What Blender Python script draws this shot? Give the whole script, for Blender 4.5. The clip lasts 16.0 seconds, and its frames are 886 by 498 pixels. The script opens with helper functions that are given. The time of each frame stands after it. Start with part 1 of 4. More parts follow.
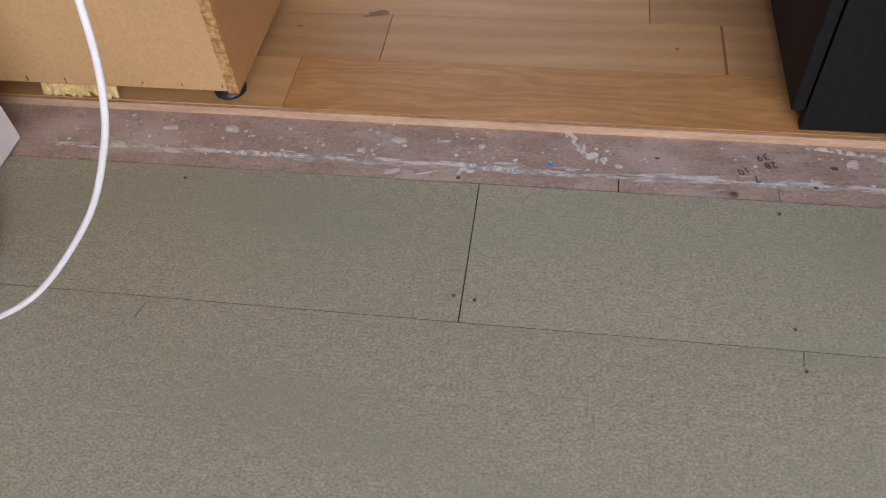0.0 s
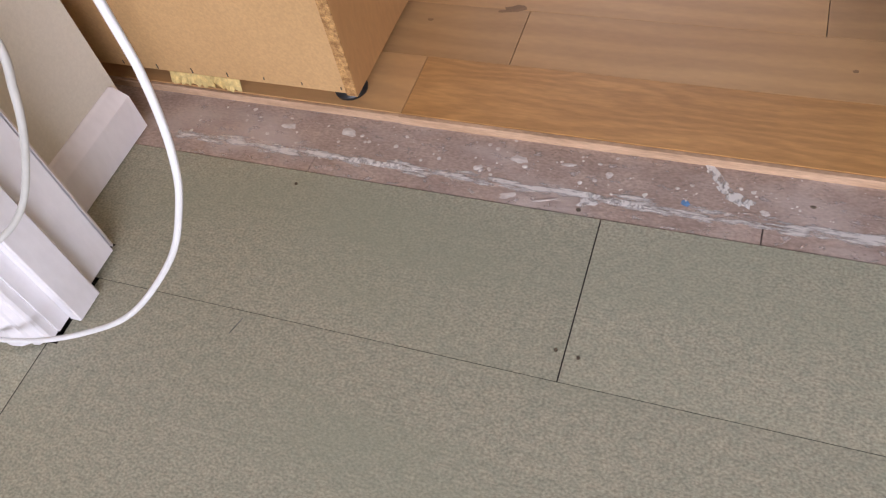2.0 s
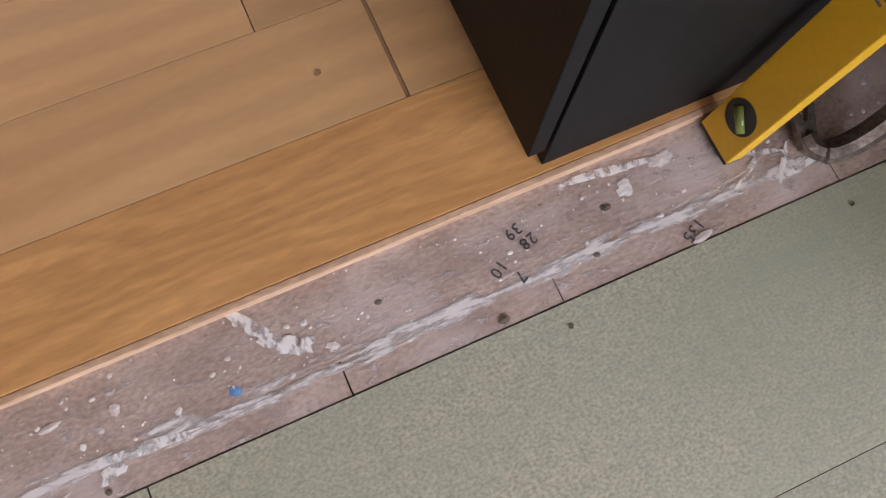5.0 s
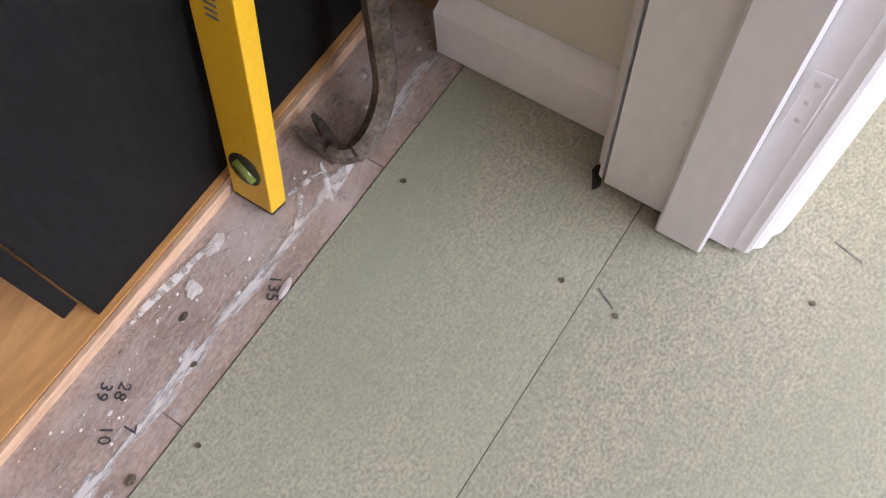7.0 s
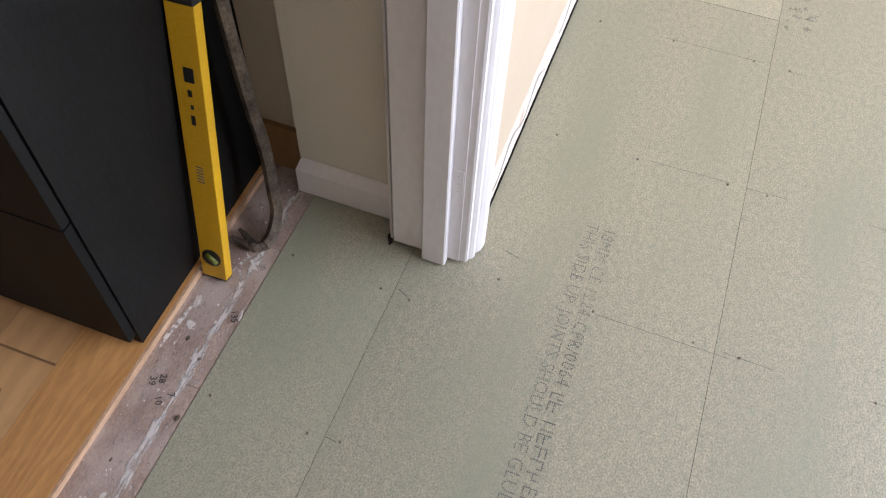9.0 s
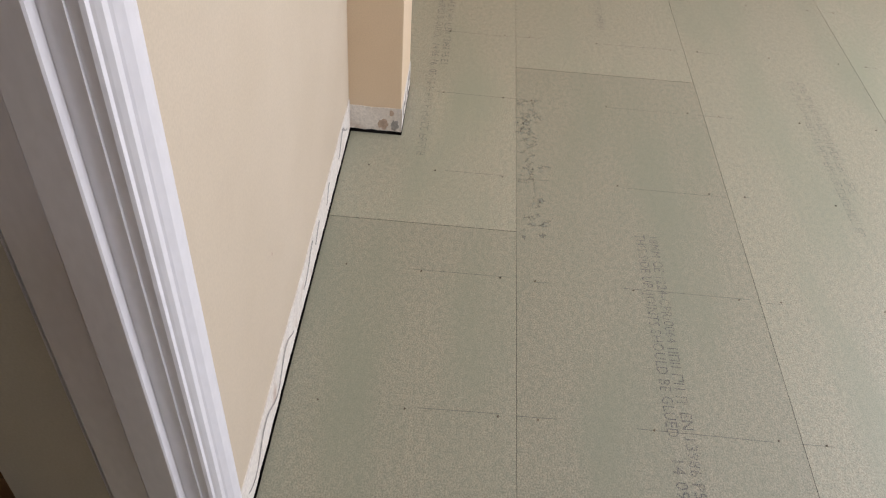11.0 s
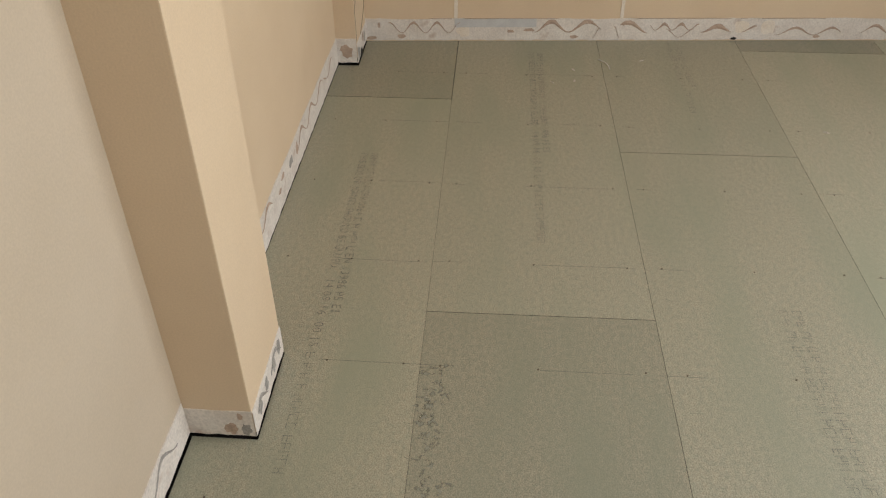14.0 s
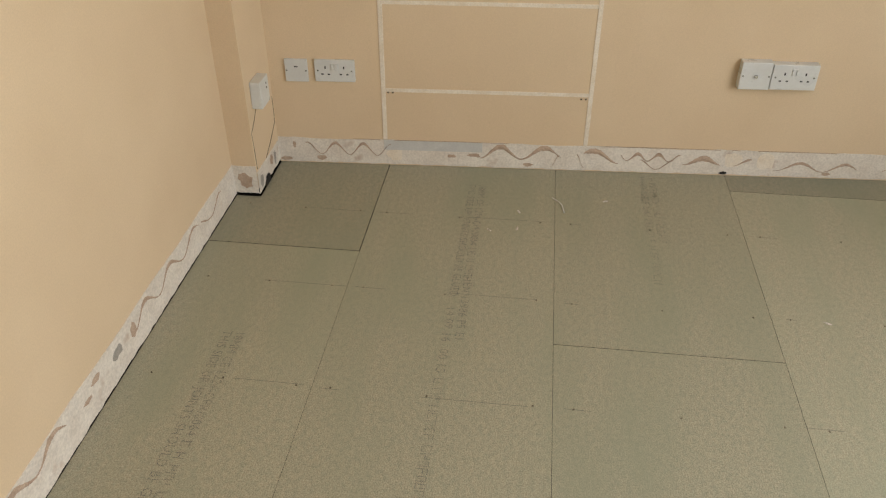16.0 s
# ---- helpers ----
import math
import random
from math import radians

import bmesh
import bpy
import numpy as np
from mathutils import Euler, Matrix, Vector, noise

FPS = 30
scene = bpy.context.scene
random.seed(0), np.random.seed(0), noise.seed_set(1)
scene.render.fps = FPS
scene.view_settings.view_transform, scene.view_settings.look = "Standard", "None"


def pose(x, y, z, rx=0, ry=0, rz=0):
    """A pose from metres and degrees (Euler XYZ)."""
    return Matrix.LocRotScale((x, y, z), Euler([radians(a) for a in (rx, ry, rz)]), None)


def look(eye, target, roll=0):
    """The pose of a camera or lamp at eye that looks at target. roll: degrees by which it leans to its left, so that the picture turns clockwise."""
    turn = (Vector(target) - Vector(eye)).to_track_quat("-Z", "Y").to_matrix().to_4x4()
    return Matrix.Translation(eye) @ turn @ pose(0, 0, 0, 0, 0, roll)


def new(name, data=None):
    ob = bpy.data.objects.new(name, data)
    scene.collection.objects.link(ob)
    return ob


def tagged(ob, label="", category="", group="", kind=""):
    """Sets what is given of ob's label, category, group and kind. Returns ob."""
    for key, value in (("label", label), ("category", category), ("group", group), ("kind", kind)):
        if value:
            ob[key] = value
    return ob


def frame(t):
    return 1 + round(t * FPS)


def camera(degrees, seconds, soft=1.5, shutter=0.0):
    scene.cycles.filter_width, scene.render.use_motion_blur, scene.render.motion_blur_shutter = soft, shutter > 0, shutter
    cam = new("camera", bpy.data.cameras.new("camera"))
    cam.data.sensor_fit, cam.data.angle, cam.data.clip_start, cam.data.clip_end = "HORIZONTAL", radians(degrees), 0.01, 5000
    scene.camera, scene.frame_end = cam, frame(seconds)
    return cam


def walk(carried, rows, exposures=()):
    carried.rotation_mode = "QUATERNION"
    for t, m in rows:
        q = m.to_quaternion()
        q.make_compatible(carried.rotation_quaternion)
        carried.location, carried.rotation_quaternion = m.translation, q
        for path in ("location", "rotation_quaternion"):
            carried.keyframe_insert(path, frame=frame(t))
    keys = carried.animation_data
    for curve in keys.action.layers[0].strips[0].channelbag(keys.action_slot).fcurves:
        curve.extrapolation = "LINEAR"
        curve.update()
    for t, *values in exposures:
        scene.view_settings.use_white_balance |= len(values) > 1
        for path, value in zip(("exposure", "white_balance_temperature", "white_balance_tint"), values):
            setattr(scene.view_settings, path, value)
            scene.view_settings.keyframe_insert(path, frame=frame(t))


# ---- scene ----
cam = camera(57.5, 16.0, soft=1.2)
PATH = [
    (0, (0.48, -0.808, 0.851), (0.214, 0.423, -0.703), -5.4),
    (0.5, (0.453, -0.804, 0.874), (0.054, 0.439, -0.64), -8.6),
    (1, (0.44, -0.789, 0.881), (-0.048, 0.394, -0.656), -11.8),
    (1.5, (0.476, -0.709, 0.878), (-0.02, 0.387, -0.72), -12.6),
    (2, (0.502, -0.648, 0.858), (-0.102, 0.38, -0.748), -14.8),
    (2.5, (0.469, -0.513, 0.831), (0.128, 0.568, -0.816), -5.9),
    (3, (0.447, -0.428, 0.798), (0.332, 0.545, -0.946), -2.3),
    (3.2, (0.428, -0.368, 0.791), (0.326, 0.547, -0.985), -2.1),
    (5.3, (0.651, -0.079, 0.758), (0.981, 0.305, -1.177), 7.7),
    (5.5, (0.693, -0.14, 0.755), (1.06, 0.302, -1.161), 0.3),
    (6, (0.717, -0.234, 0.725), (1.191, 0.427, -1.103), -8.8),
    (6.5, (0.766, -0.278, 0.71), (1.367, 0.282, -1.113), -5.8),
    (7, (0.82, -0.325, 0.718), (1.431, 0.221, -1.107), -8.7),
    (7.5, (0.686, -0.382, 0.919), (1.466, 0.078, -0.864), -0.0),
    (8, (0.374, -0.506, 1.299), (1.281, -0.021, -0.416), 2.2),
    (8.5, (0.348, -0.531, 1.305), (1.284, -0.063, -0.4), 2.0),
    (9, (0.354, -0.579, 1.318), (1.439, -0.235, -0.326), 3.2),
    (9.5, (0.408, -0.627, 1.341), (1.609, -0.397, -0.242), 3.1),
    (10, (0.497, -0.701, 1.36), (1.844, -0.538, -0.109), 1.5),
    (10.2, (0.538, -0.679, 1.383), (1.923, -0.565, -0.054), 3.7),
    (12.3, (0.666, -0.675, 1.416), (2.24, -0.682, 0.183), -0.5),
    (12.5, (0.757, -0.734, 1.422), (2.377, -0.665, 0.25), -0.1),
    (13, (0.953, -0.898, 1.427), (2.555, -0.662, 0.252), -0.6),
    (13.5, (1.196, -0.982, 1.427), (2.808, -0.847, 0.25), 2.0),
    (14, (1.435, -1.001, 1.441), (3.014, -0.895, 0.217), -0.3),
    (14.5, (1.656, -1.068, 1.427), (3.246, -0.86, 0.231), -0.4),
    (15, (1.852, -1.218, 1.459), (3.448, -0.921, 0.292), 1.4),
    (15.5, (2.003, -1.284, 1.469), (3.628, -1.026, 0.332), 0.8),
    (16, (2.237, -1.348, 1.45), (3.86, -1.155, 0.296), 0.1),
]
# the clip's own exposure and white balance drift: seconds, stops, kelvin, tint
EXPOSURES = [
    (0, 0.42, 6050, 20), (0.5, 0.68, 6000, 20), (1, 0.80, 5980, 20), (2, 0.72, 6000, 20), (3, 0.80, 6050, 21), (5.5, 1.02, 5900, 19), (6.5, 1.25, 5780, 18), (7.5, 1.22, 5880, 17), (8.5, 0.95, 5850, 15),
    (9.5, 0.43, 5900, 16), (10.2, 0.12, 5980, 16), (12.5, -0.50, 6400, 12), (13, -0.56, 6450, 11), (14, -0.52, 6600, 10), (15, -0.48, 6780, 9), (16, -0.39, 6850, 8),
]
walk(cam, [(t, look(eye, target, roll)) for t, eye, target, roll in PATH], EXPOSURES)
# ---- light ----
world = bpy.data.worlds.new("sky")
scene.world = world
world.use_nodes = True
wn = world.node_tree
sky = wn.nodes.new("ShaderNodeTexSky")
sky.sky_type, sky.sun_disc = "NISHITA", False
sky.sun_elevation, sky.sun_rotation = radians(38), radians(170)
wn.links.new(sky.outputs[0], wn.nodes["Background"].inputs[0])
wn.nodes["Background"].inputs[1].default_value = 0.08


def area(name, m, w, h, watts, colour):
    d = bpy.data.lights.new(name, "AREA")
    d.shape, d.size, d.size_y, d.energy, d.color = "RECTANGLE", w, h, watts, colour
    ob = new(name, d)
    ob.matrix_world = m
    return ob


# daylight in the room window's opening; the kitchen's lamp and window are added, unseen
area("room_window_daylight", look((2.0, -3.58, 1.45), (2.0, 0, 1.1)), 3.4, 1.5, 112, (0.97, 0.98, 1.0))
area("added_kitchen_daylight", look((0.0, 3.28, 1.5), (0.0, 0, 0.9)), 1.6, 1.1, 8.6, (0.98, 0.98, 1.0))


# ---- materials ----
def mat(name, a, b, scale=8.0, stretch=(1, 1, 1), fine=120.0, fine_mix=0.35, rough=0.6, bump=0.15, bump_scale=0.0, metal=0.0, vary=0.0, third=None, third_scale=2.0, third_lo=0.55, third_hi=0.7, detail=4.0, wave=None, third_stretch=None):
    """A surface of two colours at two scales, by place in metres, with fine relief."""
    m = bpy.data.materials.new(name)
    m.use_nodes = True
    t = m.node_tree
    n, ln = t.nodes, t.links
    bs = n["Principled BSDF"]
    geo = n.new("ShaderNodeNewGeometry")
    mp = n.new("ShaderNodeMapping")
    mp.inputs["Scale"].default_value = stretch
    ln.new(geo.outputs["Position"], mp.inputs[0])

    def nz(s, d):
        k = n.new("ShaderNodeTexNoise")
        k.inputs["Scale"].default_value, k.inputs["Detail"].default_value = s, d
        ln.new(mp.outputs[0], k.inputs["Vector"])
        return k

    def ramp(src, lo, hi):
        r = n.new("ShaderNodeMapRange")
        r.inputs[1].default_value, r.inputs[2].default_value = lo, hi
        ln.new(src, r.inputs[0])
        return r.outputs[0]

    def mix(f, x, y, kind="MIX"):
        k = n.new("ShaderNodeMix")
        k.data_type, k.blend_type = "RGBA", kind
        for sock, v in ((k.inputs[0], f), (k.inputs[6], x), (k.inputs[7], y)):
            if isinstance(v, (int, float)):
                sock.default_value = v
            elif isinstance(v, tuple):
                sock.default_value = (*v, 1)
            else:
                ln.new(v, sock)
        return k.outputs[2]

    big, small = nz(scale, detail), nz(fine, 3.0)
    col = mix(ramp(big.outputs[0], 0.35, 0.65), a, b)
    tone = mix(ramp(small.outputs[0], 0.3, 0.7), (1 - fine_mix,) * 3, (1 + fine_mix * 0.6,) * 3)
    col = mix(1.0, col, tone, "MULTIPLY")
    if wave:
        w = n.new("ShaderNodeTexWave")
        w.bands_direction = "Y"
        w.inputs["Scale"].default_value, w.inputs["Distortion"].default_value, w.inputs["Detail"].default_value, w.inputs["Detail Scale"].default_value = wave[0], wave[1], 3.0, wave[3]
        ln.new(mp.outputs[0], w.inputs["Vector"])
        lines = mix(ramp(w.outputs[0], 0.25, 0.9), (1 - wave[2], 1 - 1.25 * wave[2], 1 - 1.5 * wave[2]), (1.06, 1.05, 1.04))
        col = mix(1.0, col, lines, "MULTIPLY")
    if third:
        patch = nz(third_scale, 6.0)
        if third_stretch:
            long = n.new("ShaderNodeMapping")
            long.inputs["Scale"].default_value = third_stretch
            ln.new(geo.outputs["Position"], long.inputs[0])
            ln.new(long.outputs[0], patch.inputs["Vector"])
        col = mix(ramp(patch.outputs[0], third_lo, third_hi), col, third)
    if vary:
        info = n.new("ShaderNodeObjectInfo")
        r = n.new("ShaderNodeMapRange")
        r.inputs[3].default_value, r.inputs[4].default_value = 1 - vary, 1 + vary
        ln.new(info.outputs["Random"], r.inputs[0])
        cv = n.new("ShaderNodeCombineColor")
        for i in range(3):
            ln.new(r.outputs[0], cv.inputs[i])
        col = mix(1.0, col, cv.outputs[0], "MULTIPLY")
    ln.new(col, bs.inputs["Base Color"])
    rr = n.new("ShaderNodeMapRange")
    rr.inputs[3].default_value, rr.inputs[4].default_value = max(rough - 0.12, 0.05), min(rough + 0.12, 1)
    ln.new(big.outputs[0], rr.inputs[0])
    ln.new(rr.outputs[0], bs.inputs["Roughness"])
    bs.inputs["Metallic"].default_value = metal
    if bump:
        bp = n.new("ShaderNodeBump")
        bp.inputs["Strength"].default_value, bp.inputs["Distance"].default_value = bump, 0.002
        ln.new((nz(bump_scale, 4.0) if bump_scale else small).outputs[0], bp.inputs["Height"])
        ln.new(bp.outputs[0], bs.inputs["Normal"])
    return m


CHIP = mat("green_chipboard", (0.388, 0.360, 0.266), (0.316, 0.316, 0.236), 80, (0.8, 1, 1), 320, 0.40, 0.50, 0.22, vary=0.15, third=(0.268, 0.284, 0.206), third_scale=3.0, third_lo=0.46, third_hi=0.78, third_stretch=(0.45, 1.7, 1))
OLD = mat("old_painted_board", (0.455, 0.352, 0.292), (0.345, 0.256, 0.212), 20, (0.6, 1.1, 1), 260, 0.28, 0.6, 0.3, third=(0.50, 0.425, 0.385), third_scale=9, third_lo=0.5, third_hi=0.66)
FLAKE = mat("worn_white_paint", (0.74, 0.7, 0.66), (0.55, 0.48, 0.44), 60, (0.4, 1, 1), 260, 0.2, 0.5, 0.3)
WHITE = mat("white_gloss_paint", (0.79, 0.77, 0.79), (0.74, 0.72, 0.74), 5, (1, 1, 0.4), 90, 0.04, 0.32, 0.06, third=(0.68, 0.64, 0.6), third_scale=14, third_lo=0.66, third_hi=0.75)
PEACH = mat("peach_emulsion", (0.71, 0.56, 0.385), (0.675, 0.525, 0.355), 3, (1, 1, 1), 260, 0.05, 0.85, 0.12)
# On wall_1 this is peach paint with the light there put into the colour.
CREAM_LIT_PEACH = mat("cream_lit_peach_emulsion", (0.575, 0.485, 0.37), (0.545, 0.455, 0.34), 3, (1, 1, 1), 240, 0.05, 0.8, 0.12)
PALE = mat("pale_cream_emulsion", (0.66, 0.63, 0.55), (0.62, 0.59, 0.51), 3, (1, 1, 1), 240, 0.05, 0.8, 0.12)
PLASTER = mat("bare_white_plaster", (0.76, 0.71, 0.64), (0.69, 0.63, 0.56), 16, (1, 1, 1), 150, 0.14, 0.9, 0.4, third=(0.52, 0.41, 0.33), third_scale=11, third_lo=0.62, third_hi=0.72)
GLUE = mat("brown_adhesive", (0.53, 0.40, 0.305), (0.43, 0.315, 0.235), 40, (1, 1, 1), 200, 0.2, 0.8, 0.4)
GREYGLUE = mat("grey_adhesive", (0.40, 0.375, 0.34), (0.30, 0.28, 0.25), 40, (1, 1, 1), 200, 0.2, 0.8, 0.4)
FILLER = mat("white_filler", (0.80, 0.73, 0.63), (0.74, 0.65, 0.53), 25, (1, 1, 1), 180, 0.1, 0.9, 0.2)
TAPE = mat("grey_masking_tape", (0.58, 0.58, 0.56), (0.52, 0.52, 0.51), 20, (1, 1, 1), 180, 0.06, 0.6, 0.1)
OAK = mat("honey_oak_plank", (0.54, 0.292, 0.105), (0.46, 0.238, 0.078), 5, (0.5, 2.6, 1), 90, 0.12, 0.40, 0.12, vary=0.04, detail=5, wave=(5.0, 30.0, 0.085, 0.9))
PINE = mat("pale_oak_plank", (0.570, 0.345, 0.152), (0.505, 0.288, 0.118), 3, (0.8, 2.2, 1), 60, 0.05, 0.40, 0.08, vary=0.15, third=(0.36, 0.19, 0.07), third_scale=2.6, third_lo=0.62, third_hi=0.78, detail=3, wave=(3.0, 14.0, 0.055, 0.35))
PLY = mat("pale_plank_edge", (0.58, 0.39, 0.25), (0.43, 0.275, 0.165), 20, (0.4, 1, 4), 200, 0.2, 0.7, 0.2)
BOARD = mat("tan_hardboard", (0.58, 0.365, 0.165), (0.52, 0.32, 0.138), 4, (1, 1, 1), 220, 0.1, 0.6, 0.1, third=(0.33, 0.2, 0.09), third_scale=17, third_lo=0.71, third_hi=0.76)
RAWCHIP = mat("raw_chipboard_edge", (0.62, 0.36, 0.13), (0.30, 0.15, 0.05), 130, (1, 1, 1), 400, 0.35, 0.8, 0.5)
ORANGE = mat("orange_melamine", (0.47, 0.25, 0.095), (0.43, 0.225, 0.085), 5, (1, 1, 0.3), 150, 0.08, 0.5, 0.05)
BLACK = mat("black_ash_laminate", (0.0058, 0.0058, 0.0058), (0.0085, 0.0084, 0.008), 6, (1, 1, 0.25), 240, 0.35, 0.6, 0.15, third=(0.012, 0.012, 0.0115), third_scale=7, third_lo=0.62, third_hi=0.8)
BLACK.node_tree.nodes["Principled BSDF"].inputs["Specular IOR Level"].default_value = 0.16
# near-black for gaps and holes: their shade is put into the colour
GAP_SHADE = mat("gap_shade", (0.012, 0.011, 0.01), (0.02, 0.018, 0.016), 10, rough=0.9)
YELLOW = mat("yellow_enamel", (0.70, 0.405, 0.012), (0.66, 0.38, 0.012), 9, (1, 1, 1), 160, 0.06, 0.38, 0.04)
PLASTIC = mat("black_plastic", (0.014, 0.014, 0.015), (0.024, 0.024, 0.024), 30, fine_mix=0.03, rough=0.4, bump=0.1)
STEEL = mat("worn_brown_steel", (0.235, 0.19, 0.15), (0.10, 0.08, 0.064), 28, (1, 1, 1), 220, 0.4, 0.42, 0.4, metal=0.6)
CHROME = mat("satin_chrome", (0.62, 0.61, 0.6), (0.55, 0.54, 0.53), 20, fine_mix=0.03, rough=0.25, bump=0.02, metal=1.0)
SCREW = mat("rusty_screw_head", (0.19, 0.15, 0.10), (0.10, 0.08, 0.058), 300, rough=0.6, bump=0.3, metal=0.3)
PVC = mat("white_plastic_sheath", (0.78, 0.78, 0.78), (0.72, 0.72, 0.72), 20, fine_mix=0.03, rough=0.38, bump=0.03)
PVCGREY = mat("greyed_plastic_sheath", (0.56, 0.55, 0.52), (0.5, 0.49, 0.46), 20, fine_mix=0.03, rough=0.45, bump=0.03)
SOCKET = mat("white_socket_plastic", (0.66, 0.67, 0.66), (0.62, 0.63, 0.62), 12, fine_mix=0.03, rough=0.3, bump=0.02)
VIAL = mat("green_vial_fluid", (0.20, 0.23, 0.04), (0.12, 0.15, 0.03), 60, fine_mix=0.05, rough=0.12, bump=0.0)
INK = mat("black_ink", (0.025, 0.024, 0.03), (0.06, 0.055, 0.06), 300, rough=0.7, bump=0.0)
PENCIL = mat("pencil_mark", (0.11, 0.115, 0.10), (0.19, 0.19, 0.165), 90, rough=0.8, bump=0.0)
SCUFF = mat("grey_scuff", (0.15, 0.155, 0.14), (0.22, 0.22, 0.19), 120, rough=0.75, bump=0.1)
SHEET = mat("yellow_foam_sheet", (0.66, 0.5, 0.2), (0.6, 0.44, 0.17), 30, rough=0.8, bump=0.3)
BLUE = mat("blue_paint_spot", (0.08, 0.2, 0.45), (0.12, 0.27, 0.5), 90, rough=0.5, bump=0.1)
BROWNBASE = mat("brown_wood_skirting", (0.30, 0.17, 0.075), (0.25, 0.14, 0.06), 9, (6, 6, 0.6), 120, 0.15, 0.5, 0.1)


def stipple(name, colour, pitch, share):
    """Ink broken into dots, as a jet printer lays it down."""
    m = bpy.data.materials.new(name)
    m.use_nodes = True
    n, ln = m.node_tree.nodes, m.node_tree.links
    geo, v = n.new("ShaderNodeNewGeometry"), n.new("ShaderNodeTexVoronoi")
    v.inputs["Scale"].default_value, v.inputs["Randomness"].default_value = 1 / pitch, 0.08
    ln.new(geo.outputs["Position"], v.inputs["Vector"])
    nz = n.new("ShaderNodeTexNoise")
    nz.inputs["Scale"].default_value = 14
    ln.new(geo.outputs["Position"], nz.inputs["Vector"])
    c1 = n.new("ShaderNodeMath")
    c1.operation = "MULTIPLY_ADD"
    c1.inputs[1].default_value, c1.inputs[2].default_value = 0.34, share - 0.15
    ln.new(nz.outputs[0], c1.inputs[0])
    c2 = n.new("ShaderNodeMath")
    c2.operation = "LESS_THAN"
    ln.new(v.outputs["Distance"], c2.inputs[0])
    ln.new(c1.outputs[0], c2.inputs[1])
    b = n["Principled BSDF"]
    b.inputs["Base Color"].default_value, b.inputs["Roughness"].default_value = (*colour, 1), 0.8
    ln.new(c2.outputs[0], b.inputs["Alpha"])
    return m


# shade in the narrow board joints, put into the edge colour
JOINT_SHADE = mat("joint_shade_edge", (0.055, 0.05, 0.04), (0.035, 0.03, 0.025), 80, rough=0.9)


def worn(name, colour, scale, stretch, level, centre=None, spread=0.0):
    """Paint worn into flakes; with a centre it thins out away from that line along x."""
    m = bpy.data.materials.new(name)
    m.use_nodes = True
    n, ln = m.node_tree.nodes, m.node_tree.links
    geo, mp, nz = n.new("ShaderNodeNewGeometry"), n.new("ShaderNodeMapping"), n.new("ShaderNodeTexNoise")
    mp.inputs["Scale"].default_value = stretch
    nz.inputs["Scale"].default_value, nz.inputs["Detail"].default_value, nz.inputs["Roughness"].default_value = scale, 7.0, 0.65
    ln.new(geo.outputs["Position"], mp.inputs[0])
    ln.new(mp.outputs[0], nz.inputs["Vector"])
    value = nz.outputs[0]
    if centre is not None:
        xyz = n.new("ShaderNodeSeparateXYZ")
        ln.new(geo.outputs["Position"], xyz.inputs[0])
        off, size, take = n.new("ShaderNodeMath"), n.new("ShaderNodeMath"), n.new("ShaderNodeMath")
        off.operation, size.operation, take.operation = "SUBTRACT", "ABSOLUTE", "MULTIPLY_ADD"
        ln.new(xyz.outputs[1], off.inputs[0])
        off.inputs[1].default_value = centre
        ln.new(off.outputs[0], size.inputs[0])
        ln.new(size.outputs[0], take.inputs[0])
        take.inputs[1].default_value = -spread
        ln.new(value, take.inputs[2])
        value = take.outputs[0]
    r = n.new("ShaderNodeMapRange")
    r.inputs[1].default_value, r.inputs[2].default_value = level, level + 0.14
    ln.new(value, r.inputs[0])
    b = n["Principled BSDF"]
    b.inputs["Base Color"].default_value, b.inputs["Roughness"].default_value = (*colour, 1), 0.55
    ln.new(r.outputs[0], b.inputs["Alpha"])
    return m


STREAK = worn("worn_white_streak", (0.64, 0.60, 0.57), 70, (0.30, 1.3, 1), 0.375, 0.026, 16.0)
HAZE = worn("thin_paint_haze", (0.56, 0.49, 0.455), 75, (0.6, 1.0, 1), 0.57)
SWIPE = worn("dragged_white_paint", (0.72, 0.69, 0.66), 90, (1, 0.6, 1), 0.40)
PRINT = stipple("printed_dots", (0.125, 0.125, 0.125), 0.0036, 0.36)
FAINT = stipple("faint_printed_dots", (0.135, 0.14, 0.13), 0.0036, 0.31)
SMEAR = worn("smeared_print", (0.272, 0.278, 0.226), 55, (1, 1, 1), 0.46)


# ---- building helpers ----
def box(bm, x0, y0, z0, x1, y1, z1, bevel=0.0, seg=2):
    r = bmesh.ops.create_cube(bm, size=1)
    vs = r["verts"]
    for v in vs:
        v.co = Vector(((x0 + x1) / 2 + v.co.x * (x1 - x0), (y0 + y1) / 2 + v.co.y * (y1 - y0), (z0 + z1) / 2 + v.co.z * (z1 - z0)))
    if bevel:
        es = list({e for v in vs for e in v.link_edges})
        bmesh.ops.bevel(bm, geom=es, offset=bevel, segments=seg, affect="EDGES", profile=0.6)
    return bm


def boxes(*rows, bevel=0.0):
    bm = bmesh.new()
    for r in rows:
        box(bm, *r, bevel=bevel)
    return bm


def prism(points, z0, z1):
    """A profile in x and y, drawn up from z0 to z1."""
    bm = bmesh.new()
    lo = [bm.verts.new((x, y, z0)) for x, y in points]
    hi = [bm.verts.new((x, y, z1)) for x, y in points]
    bm.faces.new(lo[::-1])
    bm.faces.new(hi)
    k = len(points)
    for i in range(k):
        bm.faces.new((lo[i], lo[(i + 1) % k], hi[(i + 1) % k], hi[i]))
    bmesh.ops.recalc_face_normals(bm, faces=bm.faces)
    return bm


